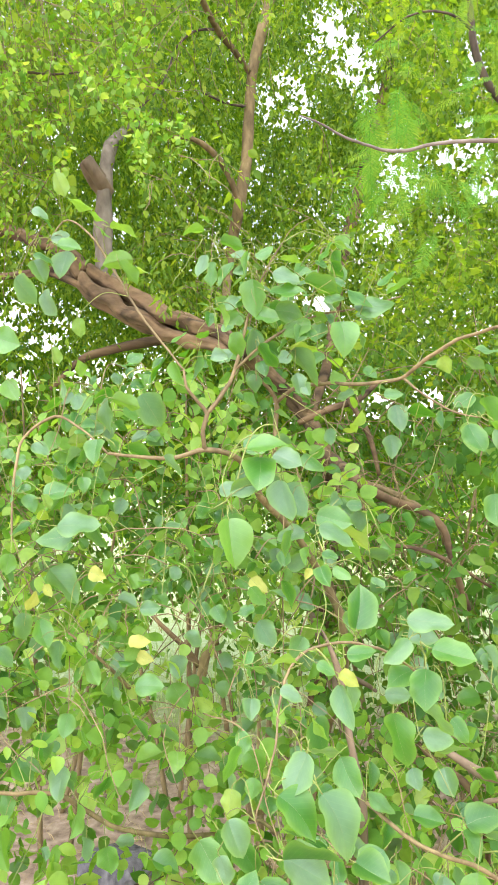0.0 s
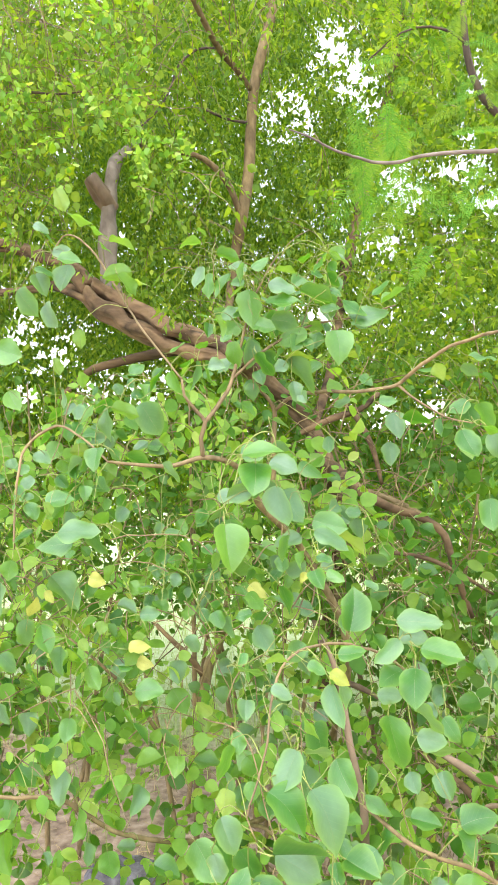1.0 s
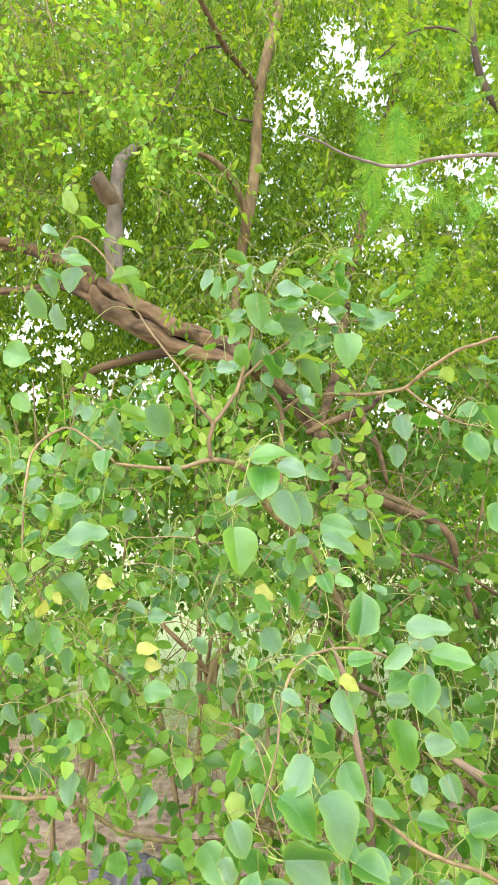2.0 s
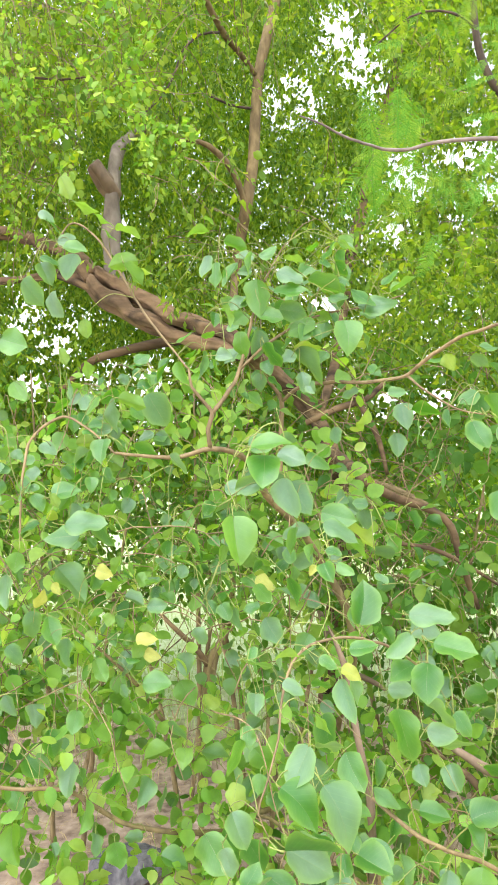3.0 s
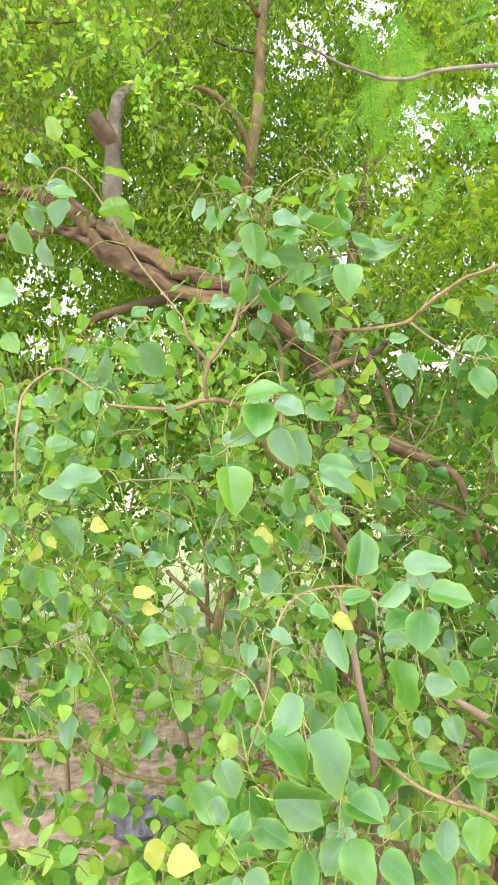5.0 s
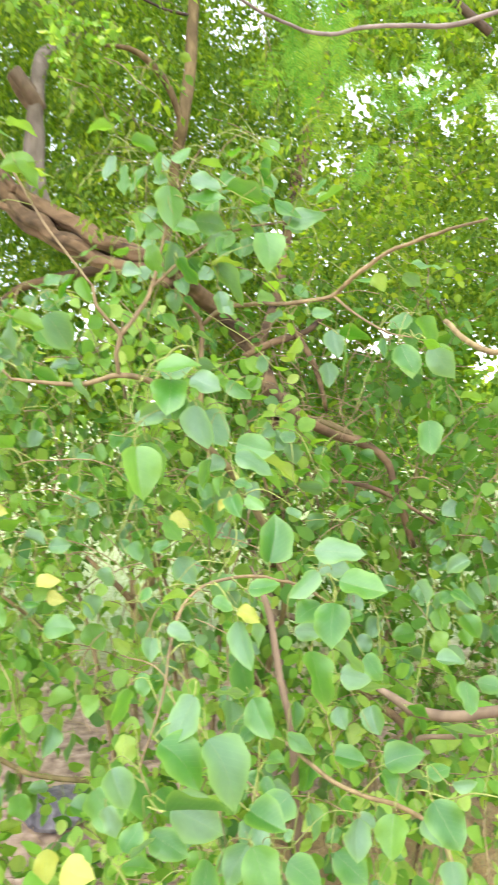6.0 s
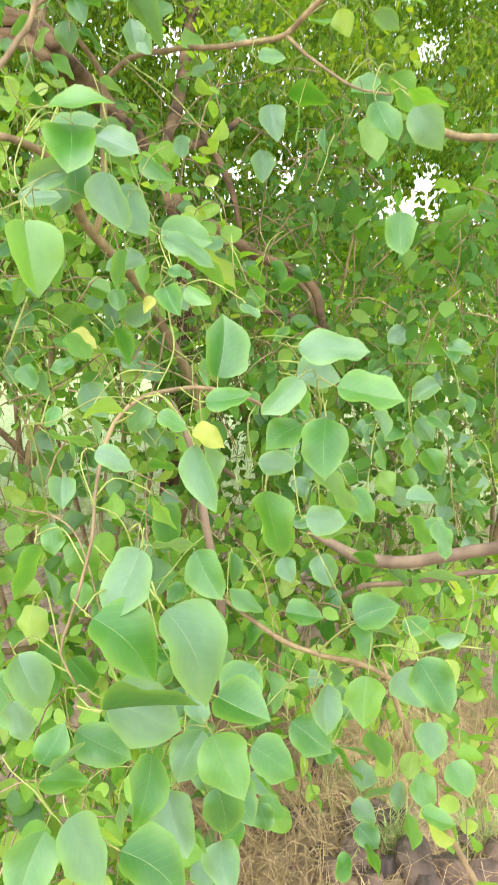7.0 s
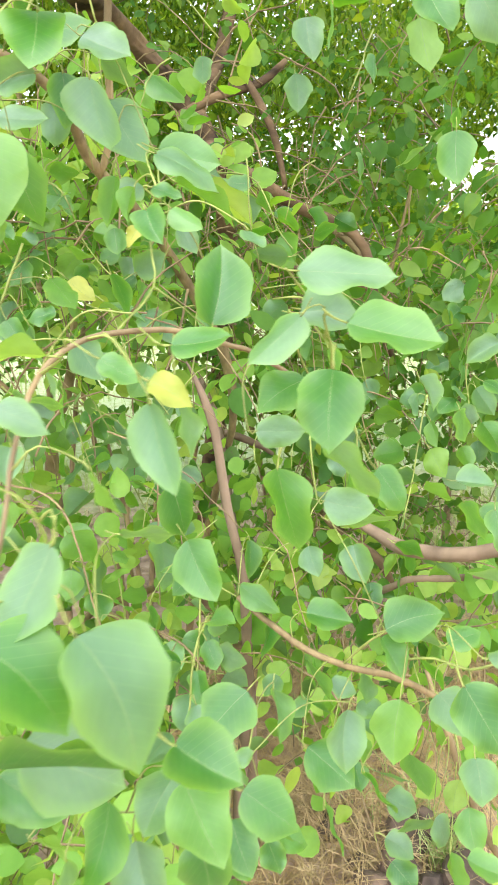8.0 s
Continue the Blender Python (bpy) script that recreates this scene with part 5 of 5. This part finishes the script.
leaves(b, [
    ((-0.106, 0.977, 0.910), (-0.058, 0.955, 0.904), 0.045, 3),
    ((-0.123, 0.977, 0.933), (-0.124, 0.976, 0.888), 0.024, 3),
    ((-0.066, 0.981, 1.003), (-0.033, 0.972, 0.954), 0.053, 1),
    ((0.121, 0.920, 0.966), (0.099, 0.913, 0.923), 0.036, 1),
    ((0.125, 0.892, 0.981), (0.152, 0.872, 0.926), 0.040, 1),
    ((0.074, 0.906, 0.958), (0.066, 0.890, 0.895), 0.041, 2),
    ((0.089, 0.930, 0.901), (0.108, 0.911, 0.846), 0.038, 0),
    ((0.134, 0.922, 0.904), (0.142, 0.907, 0.851), 0.035, 1),
    ((0.100, 0.920, 0.872), (0.119, 0.907, 0.837), 0.028, 2),
    ((0.143, 0.950, 0.819), (0.150, 0.936, 0.770), 0.036, 2),
])
leaves(b, [
    ((0.046, 0.891, 0.925), (0.050, 0.877, 0.902), 0.026, 2),
    ((0.015, 0.942, 0.896), (0.045, 0.934, 0.885), 0.023, 4),
    ((0.041, 0.968, 1.011), (0.054, 0.959, 0.988), 0.019, 4),
    ((0.173, 0.944, 1.011), (0.137, 0.927, 0.981), 0.045, 1),
    ((0.205, 1.028, 0.954), (0.211, 1.014, 0.907), 0.033, 2),
    ((0.167, 0.926, 0.940), (0.214, 0.910, 0.913), 0.042, 1),
    ((0.162, 0.915, 0.976), (0.176, 0.911, 0.984), 0.014, 1),
    ((0.268, 1.013, 0.940), (0.257, 1.001, 0.890), 0.043, 1),
    ((0.203, 1.044, 0.816), (0.222, 1.031, 0.782), 0.032, 2),
    ((0.166, 1.005, 0.844), (0.183, 0.989, 0.794), 0.034, 0),
])
b = branch([(0.119, 1.118, 1.359, 0.0011), (0.110, 1.089, 1.325, 0.0012), (0.112, 1.057, 1.293, 0.0012), (0.088, 0.963, 1.269, 0.0010)], stalk_mat, young_tree)
leaves(b, [
    ((0.115, 1.186, 1.405), (0.178, 1.170, 1.389), 0.042, 1),
    ((0.134, 1.218, 1.383), (0.207, 1.196, 1.350), 0.042, 4),
    ((0.107, 1.089, 1.351), (0.119, 1.065, 1.326), 0.027, 1),
    ((0.127, 1.085, 1.352), (0.151, 1.076, 1.332), 0.017, 1),
    ((0.112, 1.114, 1.370), (0.138, 1.107, 1.361), 0.018, 1),
    ((0.096, 1.160, 1.373), (0.084, 1.154, 1.343), 0.022, 4),
    ((0.099, 1.150, 1.341), (0.087, 1.148, 1.323), 0.008, 3),
    ((0.188, 1.091, 1.336), (0.196, 1.072, 1.317), 0.022, 1),
    ((0.158, 1.077, 1.263), (0.169, 1.093, 1.332), 0.049, 1),
    ((-0.015, 1.133, 1.196), (0.030, 1.120, 1.180), 0.041, 2),
])
leaves(b, [
    ((0.031, 1.029, 1.232), (0.044, 1.020, 1.209), 0.023, 2),
    ((0.166, 1.172, 1.270), (0.153, 1.166, 1.238), 0.029, 2),
])
b = branch([(-0.059, 1.217, 1.432, 0.0013), (-0.030, 1.240, 1.456, 0.0014), (0.005, 1.281, 1.558, 0.0016), (0.045, 1.301, 1.577, 0.0014), (0.060, 1.312, 1.535, 0.0010)], stalk_mat, young_tree)
leaves(b, [
    ((0.044, 1.294, 1.526), (0.102, 1.274, 1.492), 0.043, 0),
    ((0.054, 1.248, 1.478), (0.066, 1.223, 1.395), 0.061, 1),
    ((0.100, 1.320, 1.386), (0.048, 1.322, 1.357), 0.040, 0),
    ((0.050, 1.388, 1.607), (0.088, 1.375, 1.585), 0.033, 2),
    ((-0.030, 1.304, 1.420), (-0.015, 1.309, 1.328), 0.068, 0),
    ((-0.146, 1.312, 1.331), (-0.095, 1.293, 1.316), 0.047, 2),
    ((-0.127, 1.323, 1.374), (-0.087, 1.325, 1.340), 0.042, 2),
    ((-0.056, 1.320, 1.357), (-0.063, 1.322, 1.316), 0.021, 4),
    ((0.066, 1.312, 1.472), (0.108, 1.316, 1.399), 0.063, 1),
    ((0.118, 1.262, 1.418), (0.190, 1.264, 1.398), 0.047, 0),
])
leaves(b, [
    ((0.040, 1.367, 1.486), (0.075, 1.370, 1.445), 0.043, 2),
    ((0.166, 1.321, 1.387), (0.237, 1.324, 1.354), 0.037, 4),
    ((0.074, 1.263, 1.393), (0.064, 1.266, 1.334), 0.050, 2),
    ((0.139, 1.326, 1.348), (0.160, 1.329, 1.312), 0.034, 1),
    ((0.061, 1.329, 1.295), (0.092, 1.333, 1.240), 0.052, 2),
    ((0.002, 1.271, 1.292), (0.034, 1.253, 1.257), 0.045, 4),
])
b = branch([(0.005, 1.281, 1.558, 0.0014), (-0.020, 1.258, 1.541, 0.0012), (-0.045, 1.226, 1.481, 0.0011), (-0.029, 1.187, 1.430, 0.0009)], stalk_mat, young_tree)
leaves(b, [
    ((0.018, 1.191, 1.517), (0.014, 1.146, 1.462), 0.061, 1),
    ((0.011, 1.201, 1.471), (-0.041, 1.207, 1.457), 0.034, 0),
    ((-0.003, 1.178, 1.531), (0.068, 1.167, 1.538), 0.045, 1),
    ((-0.033, 1.174, 1.416), (-0.015, 1.149, 1.337), 0.058, 1),
    ((0.009, 1.250, 1.260), (-0.026, 1.253, 1.247), 0.025, 0),
])
b = branch([(0.035, 0.812, 1.216, 0.0007), (0.048, 0.818, 1.208, 0.0011), (0.056, 0.824, 1.192, 0.0013), (0.060, 0.828, 1.173, 0.0014), (0.061, 0.824, 1.158, 0.0013), (0.062, 0.820, 1.144, 0.0010)], stalk_mat, young_tree)
leaves(b, [
    ((0.036, 0.842, 1.246), (0.064, 0.834, 1.236), 0.013, 1),
    ((0.064, 0.810, 1.185), (0.046, 0.800, 1.134), 0.037, 1),
    ((0.031, 0.786, 1.150), (0.078, 0.768, 1.115), 0.040, 1),
    ((0.077, 0.779, 1.155), (0.115, 0.756, 1.096), 0.046, 1),
])


for lo, hi, n, size, lev, face in (((-0.7, 1.1, 0.25), (0.1, 1.75, 0.78), 230, 0.045, -0.3, (0, -0.6, 0.8)), ((0.22, 1.3, 0.62), (0.85, 1.75, 0.88), 60, 0.045, -0.3, (0, -0.6, 0.8)), ((-0.75, 1.4, 0.75), (0.1, 1.6, 1.3), 230, 0.036, -0.2, (0, -0.7, 0.7)), ((-0.95, 1.5, 0.75), (1.0, 1.9, 1.55), 420, 0.043, -0.1, (0, -0.7, 0.7)), ((-1.3, 1.7, 0.9), (1.4, 2.3, 1.8), 600, 0.043, -0.1, (0, -0.6, 0.8)), ((-0.6, 1.0, 0.35), (0.22, 1.45, 0.85), 110, 0.042, -0.1, (0, -0.7, 0.7))):
    st = crown_starts(n, lo, hi, 2.6, lev, 3 + lo[1])
    hd = rng.normal(0, 1, st.shape) * np.array([1, 0.7, 0.3])
    # twigs high on the right get darker leaves: shade put into their colour
    shade_toned = (st[:, 0] > 0.3) & (st[:, 2] > 1.12)
    for some, mat in ((st[~shade_toned][::5], leaf_mass_mat), (st[~shade_toned][2::5], pale_mass_mat), (st[~shade_toned][1::5], pale_mass_mat), (st[~shade_toned][3::5], pale_mass_mat), (st[~shade_toned][4::5], pale_mass_mat), (st[shade_toned], bush_shade_leaf_mat)):
        foliage("foliage", young_tree, rng, some, hd[: len(some)], rng.uniform(0.15, 0.32, len(some)), 0.3, size, mat, face, fine=True, per=9, hang=0.45, loose=0.65, keep=in_crown if mat is bush_shade_leaf_mat else lambda p: outside(p, LOW_GAPS))

# leafy shoots all through it: count, box, leaf lengths, how they turn
SHOOTS = [
    (12, (0.3, 1.5, 0.95), (0.8, 1.75, 1.25), (0.04, 0.06), (0, 1, 1, 2, 2, 4)),
    (16, (-0.66, 1.36, 1.0), (-0.02, 1.62, 1.46), (0.026, 0.05), (4, 1, 4, 4, 4, 0)),
    (11, (-0.1, 1.46, 1.0), (0.3, 1.7, 1.4), (0.04, 0.06), (0, 1, 2, 2, 4)),
    (7, (-0.1, 1.42, 1.76), (0.26, 1.56, 1.95), (0.034, 0.05), (1, 1, 0, 4, 2)),
]
SHOOTS += [
    (8, (-0.62, 1.44, 1.46), (-0.2, 1.6, 1.7), (0.034, 0.052), (0, 1, 2, 4)),
    (4, (0.06, 1.0, 0.72), (0.34, 1.25, 0.92), (0.036, 0.052), (0, 1, 1, 2)),
    (8, (-0.62, 1.2, 0.72), (0.12, 1.6, 1.02), (0.026, 0.046), (4, 2, 4, 4)),
]
for count, lo, hi, sizes, turned in SHOOTS:
    for k in range(count):
        x, y, z = rng.uniform(lo, hi)
        dx, dz = rng.uniform(-0.15, 0.15), rng.uniform(-0.24, -0.1)
        b = branch([(x - 0.3 * dx, y + 0.12, z + 0.05, 0.0018), (x + 0.3 * dx, y + 0.04, z + 0.04, 0.0016), (x + 0.6 * dx, y, z + 0.4 * dz, 0.0013), (x + dx, y - 0.04, z + dz, 0.0009)], stalk_mat if k % 3 else twig_mat, young_tree)
        rows = []
        for q in KNOTS[b.name][1::2]:
            d = unit(np.array([rng.normal(0, 1), rng.normal(-0.3, 0.5), rng.normal(-0.4, 0.6)]))
            base = q[:3] + d * rng.uniform(0.015, 0.035)
            size = rng.uniform(*sizes)
            tip = base + unit(d + np.array([0, 0, -0.35])) * size
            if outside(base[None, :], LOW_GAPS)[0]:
                rows.append((tuple(base), tuple(tip), size * rng.uniform(0.75, 1.0), int(rng.choice(turned))))
        leaves(b, rows)

# its slender pale stem
limb("trunk", [(0.148, 1.500, 1.170, 0.0012), (0.160, 1.500, 1.146, 0.0035), (0.181, 1.500, 1.092, 0.0065), (0.193, 1.500, 1.037, 0.0070), (0.205, 1.500, 0.949, 0.0075), (0.229, 1.500, 0.848, 0.0082), (0.234, 1.500, 0.781, 0.0085), (0.24, 1.54, 0.6, 0.0095), (0.225, 1.56, 0.25, 0.011), (0.235, 1.57, -0.1, 0.013)], pink_bark_mat, young_tree, sides=10, lumps=0.45)

# ---- the feathery tree, whose branch reaches in ----
feather_tree = tagged(empty("feathery_tree"), "tree with feathery bright green fronds on thin grey branches", "tree")
fb = branch([(0.072, 1.013, 2.002, 0.0014), (0.107, 1.043, 2.003, 0.0022), (0.157, 1.103, 2.008, 0.0027), (0.247, 1.202, 2.034, 0.0034), (0.319, 1.221, 2.054, 0.0035), (0.383, 1.241, 2.069, 0.004), (0.459, 1.261, 2.080, 0.0045), (0.669, 1.280, 2.107, 0.006), (1.3, 1.5, 2.0, 0.02), (1.7, 2.0, 1.2, 0.05), (1.75, 2.1, -0.1, 0.07)], grey_bark_mat, feather_tree)


def frond(tree, root, way, length, blade, seed, mat, pitch=0.0062, thin=0.0012):
    """A feathery leaf: a rib with close pairs of narrow blades."""
    r = np.random.default_rng(seed)
    y = unit(np.array(way, float))
    z = unit(np.array([r.normal(0, 0.25), -0.8, 0.5]))
    x = unit(np.cross(y, z))
    z = np.cross(x, y)
    root = np.array(root, float)
    V, F = [], []
    at = lambda u: root + y * length * u + np.array([0, 0, -0.2 * length * u * u])
    v, f = tube_data([(*at(u), 0.0007) for u in np.linspace(0, 1, 9)], 4, 0.0, 0)
    V += v
    F += f
    pairs = int(length / pitch)
    for k in range(pairs):
        u = 0.06 + 0.94 * k / (pairs - 1)
        size = blade * math.sin(math.pi * (0.16 + 0.76 * u)) ** 0.7 * r.uniform(0.85, 1.1)
        for s in (-1, 1):
            d = unit(x * s + y * r.normal(0.45, 0.06) + z * r.normal(0.1, 0.08))
            n = np.cross(d, z)
            p0 = at(u)
            o = len(V)
            for q, wid in ((0.0, 0.3), (0.35, 1.0), (0.75, 0.8), (1.0, 0.05)):
                m = p0 + d * size * q + np.array([0, 0, -0.25 * size * q * q])
                V += [tuple(m - n * thin * wid), tuple(m + n * thin * wid)]
            F += [(o + 2 * i, o + 2 * i + 1, o + 2 * i + 3, o + 2 * i + 2) for i in range(3)]
    return mesh_object("frond", V, F, [mat], tree, smooth=False)


for k in range(13):
    u = k / 12
    root = (0.17 + 0.13 * u + rng.uniform(-0.03, 0.03), 1.16 + 0.1 * u + rng.uniform(-0.03, 0.05), 2.02 + rng.uniform(-0.03, 0.15))
    frond(fb, root, (rng.normal(0, 0.35), rng.normal(0.1, 0.2), -1), rng.uniform(0.07, 0.13), rng.uniform(0.016, 0.03), k, feather_mat, 0.0042, 0.0007)
for k in range(46):
    root = (rng.uniform(0.29, 0.62), rng.uniform(1.4, 1.9), rng.uniform(2.02, 2.62))
    frond(fb, root, (rng.normal(0, 0.8), rng.normal(0, 0.3), rng.normal(-0.6, 0.4)), rng.uniform(0.07, 0.13), rng.uniform(0.014, 0.026), 60 + k, soft_feather_mat if k % 3 else feather_mat, 0.0042, 0.0012)
for k in range(26):
    root = (rng.uniform(0.42, 0.78), rng.uniform(1.7, 2.1), rng.uniform(2.2, 2.85))
    frond(fb, root, (rng.normal(0, 0.8), rng.normal(0, 0.3), rng.normal(-0.5, 0.4)), rng.uniform(0.06, 0.12), rng.uniform(0.012, 0.022), 20 + k, feather_mat, 0.004)

# its finer leaves farther in, small and close
for lo, hi, n, size, mat in (((0.32, 1.75, 2.1), (0.95, 2.3, 2.95), 230, 0.022, far_leaf_mat), ((-0.8, 1.8, 2.35), (-0.2, 2.3, 2.95), 120, 0.026, pale_mass_mat), ((0.3, 1.7, 1.85), (0.62, 2.1, 2.1), 60, 0.022, far_leaf_mat)):
    st = box_points(rng, n, lo, hi)
    st = st[patchy(st, 3.0, -0.15, 9)]
    foliage("foliage", feather_tree, rng, st, rng.normal(0, 1, st.shape) * np.array([1, 0.6, 0.5]), rng.uniform(0.1, 0.22, len(st)), 0.2, size, mat, (0, 0.2, 0.9), per=22, keep=in_crown, twig_r=0.0007, hang=0.3)

# thin bare twigs and leafless stalks among the leaves
for n, lo, hi, reach, thick, mat, label in (
    (75, (-0.62, 1.32, 0.95), (0.12, 1.55, 1.38), (0.1, 0.3), 0.0015, twig_mat, "thin bare brown twigs"),
    (70, (-0.62, 1.26, 0.9), (0.35, 1.5, 1.62), (0.05, 0.16), 0.0009, stalk_mat, "thin yellow-green stalks without leaves"),
    (36, (-0.1, 1.36, 1.7), (0.3, 1.5, 1.98), (0.05, 0.14), 0.0009, stalk_mat, "thin yellow-green stalks without leaves"),
):
    bare = box_points(rng, n, lo, hi)
    bare = twig_lines(rng, bare, rng.normal(0, 1, bare.shape) * np.array([1, 0.4, 0.8]), rng.uniform(*reach, len(bare)), 0.2)
    V, F = [], []
    for line in bare:
        v, f = tube_data(np.column_stack([line, np.linspace(thick, thick * 0.6, len(line))]), 4, 0.0, len(V))
        V += v
        F += f
    tagged(mesh_object("twig", V, F, [mat], young_tree), label, kind="stuff")

# ---- what lies on the ground ----
def ground_height(x, y):
    return 0.05 * noise.noise(Vector((x * 0.8, y * 0.8, 0))) + 0.025 * noise.noise(Vector((x * 3, y * 3, 2)))


def stone(x, y, sx, sy, sz, turn, seed):
    bm = bmesh.new()
    bmesh.ops.create_icosphere(bm, subdivisions=3, radius=1)
    r = random.Random(seed)
    flats = [(Vector((r.gauss(0, 1), r.gauss(0, 1), r.gauss(0, 1))).normalized(), r.uniform(0.5, 0.9)) for k in range(10)]
    for v in bm.verts:
        n = v.co.normalized()
        c = min([1.05] + [d / n.dot(q) for q, d in flats if n.dot(q) > 0.3])
        v.co = n * (c + 0.05 * noise.noise(n * 3 + Vector((0, 0, seed))) + 0.03 * noise.noise(n * 9 + Vector((0, seed, 0))))
        v.co = Vector((v.co.x * sx, v.co.y * sy, v.co.z * sz))
    me = bpy.data.meshes.new("stone")
    bm.to_mesh(me)
    bm.free()
    me.materials.append(stone_mat)
    ob = new("stone", me)
    ob.matrix_basis = pose(x, y, ground_height(x, y) + sz * 0.62, 0, 0, turn)
    return tagged(ob, "small rough grey-brown stone lying in dry straw", "stone", "stones on the ground")


STONES = [(0.49, 1.87, 0.024), (0.46, 1.82, 0.028), (0.59, 1.75, 0.031), (0.63, 1.78, 0.038), (0.68, 1.8, 0.041), (0.57, 1.68, 0.04), (0.64, 1.65, 0.033), (0.72, 1.64, 0.053), (0.79, 1.63, 0.046), (0.52, 1.66, 0.034), (0.59, 1.62, 0.029), (0.72, 1.58, 0.04), (0.74, 1.79, 0.028), (0.87, 1.71, 0.032), (0.5, 1.72, 0.021), (0.86, 1.6, 0.04), (0.94, 1.64, 0.045)]
for k, (x, y, s) in enumerate(STONES):
    stone(x, y, s * 1.4, s * 1.1, s * 1.0, 37 * k, k + 1)
rock = stone(-0.47, 2.68, 0.15, 0.11, 0.07, 20, 31)
rock.data.materials[0] = rock_mat
tagged(rock, "larger dark grey rock half sunk in pinkish soil", "stone")


def strands(name, lo, hi, n, length, lift, mat, label, category, width=0.0012, flat=True):
    """Loose stalks or blades on the ground, one mesh."""
    V, F = [], []
    for k in range(n):
        x, y = rng.uniform(lo[0], hi[0]), rng.uniform(lo[1], hi[1])
        if lift and x > 0.55 and y < 1.85 and rng.random() < 0.75:
            continue
        a, L = rng.uniform(0, 6.28), length * rng.uniform(0.4, 1.3)
        h, bow = lift * rng.uniform(0.1, 1), rng.normal(0, 1.0)
        z0 = ground_height(x, y)
        o = len(V)
        for i in range(5):
            u = i / 4
            if flat:
                px, py = x + math.cos(a + bow * u) * L * u, y + math.sin(a + bow * u) * L * u
                pz = z0 + 0.006 + h * math.sin(u * 3.0)
            else:
                px, py = x + math.cos(a) * L * 0.45 * u * u, y + math.sin(a) * L * 0.45 * u * u
                pz = z0 + L * u * (1 - 0.25 * u)
            w = width * (1 - 0.7 * u)
            V += [(px - math.sin(a) * w, py + math.cos(a) * w, pz), (px + math.sin(a) * w, py - math.cos(a) * w, pz + w * 0.6)]
        F += [(o + 2 * i, o + 2 * i + 1, o + 2 * i + 3, o + 2 * i + 2) for i in range(4)]
    return tagged(mesh_object(name, V, F, [mat]), label, category, kind="stuff")


strands("straw", (0.1, 1.5), (1.3, 2.7), 7000, 0.24, 0.07, straw_mat, "tangled dry yellow straw on the soil", "straw", 0.0013)
strands("straw", (-1.6, 2.3), (1.8, 4.2), 1500, 0.14, 0.03, straw_mat, "scattered dry straw on the soil", "straw", 0.0014)
for x, y in ((0.68, 1.72), (0.71, 1.74), (0.85, 1.69), (0.9, 1.74), (0.97, 1.84), (0.69, 1.87), (0.95, 1.7)):
    strands("grass_tuft", (x - 0.035, y - 0.03), (x + 0.035, y + 0.03), 70, 0.1, 0.0, grass_mat, "small bright yellow-green grass tuft in the straw", "grass", 0.0016, False)
strands("grass", (0.45, 1.85), (1.3, 2.6), 900, 0.09, 0.0, grass_mat, "short pale green grass between the straw", "grass", 0.0016, False)
strands("grass", (-5.0, 4.2), (5.5, 11.0), 9000, 0.16, 0.0, grass_mat, "pale green field grass behind the trees", "grass", 0.004, False)
strands("grass", (1.2, 2.4), (2.6, 4.2), 2500, 0.16, 0.0, grass_mat, "pale green grass beside the trees", "grass", 0.003, False)
strands("grass", (-3.0, 3.7), (1.2, 5.0), 3500, 0.09, 0.0, grass_mat, "short pale grass at the edge of the field", "grass", 0.0022, False)
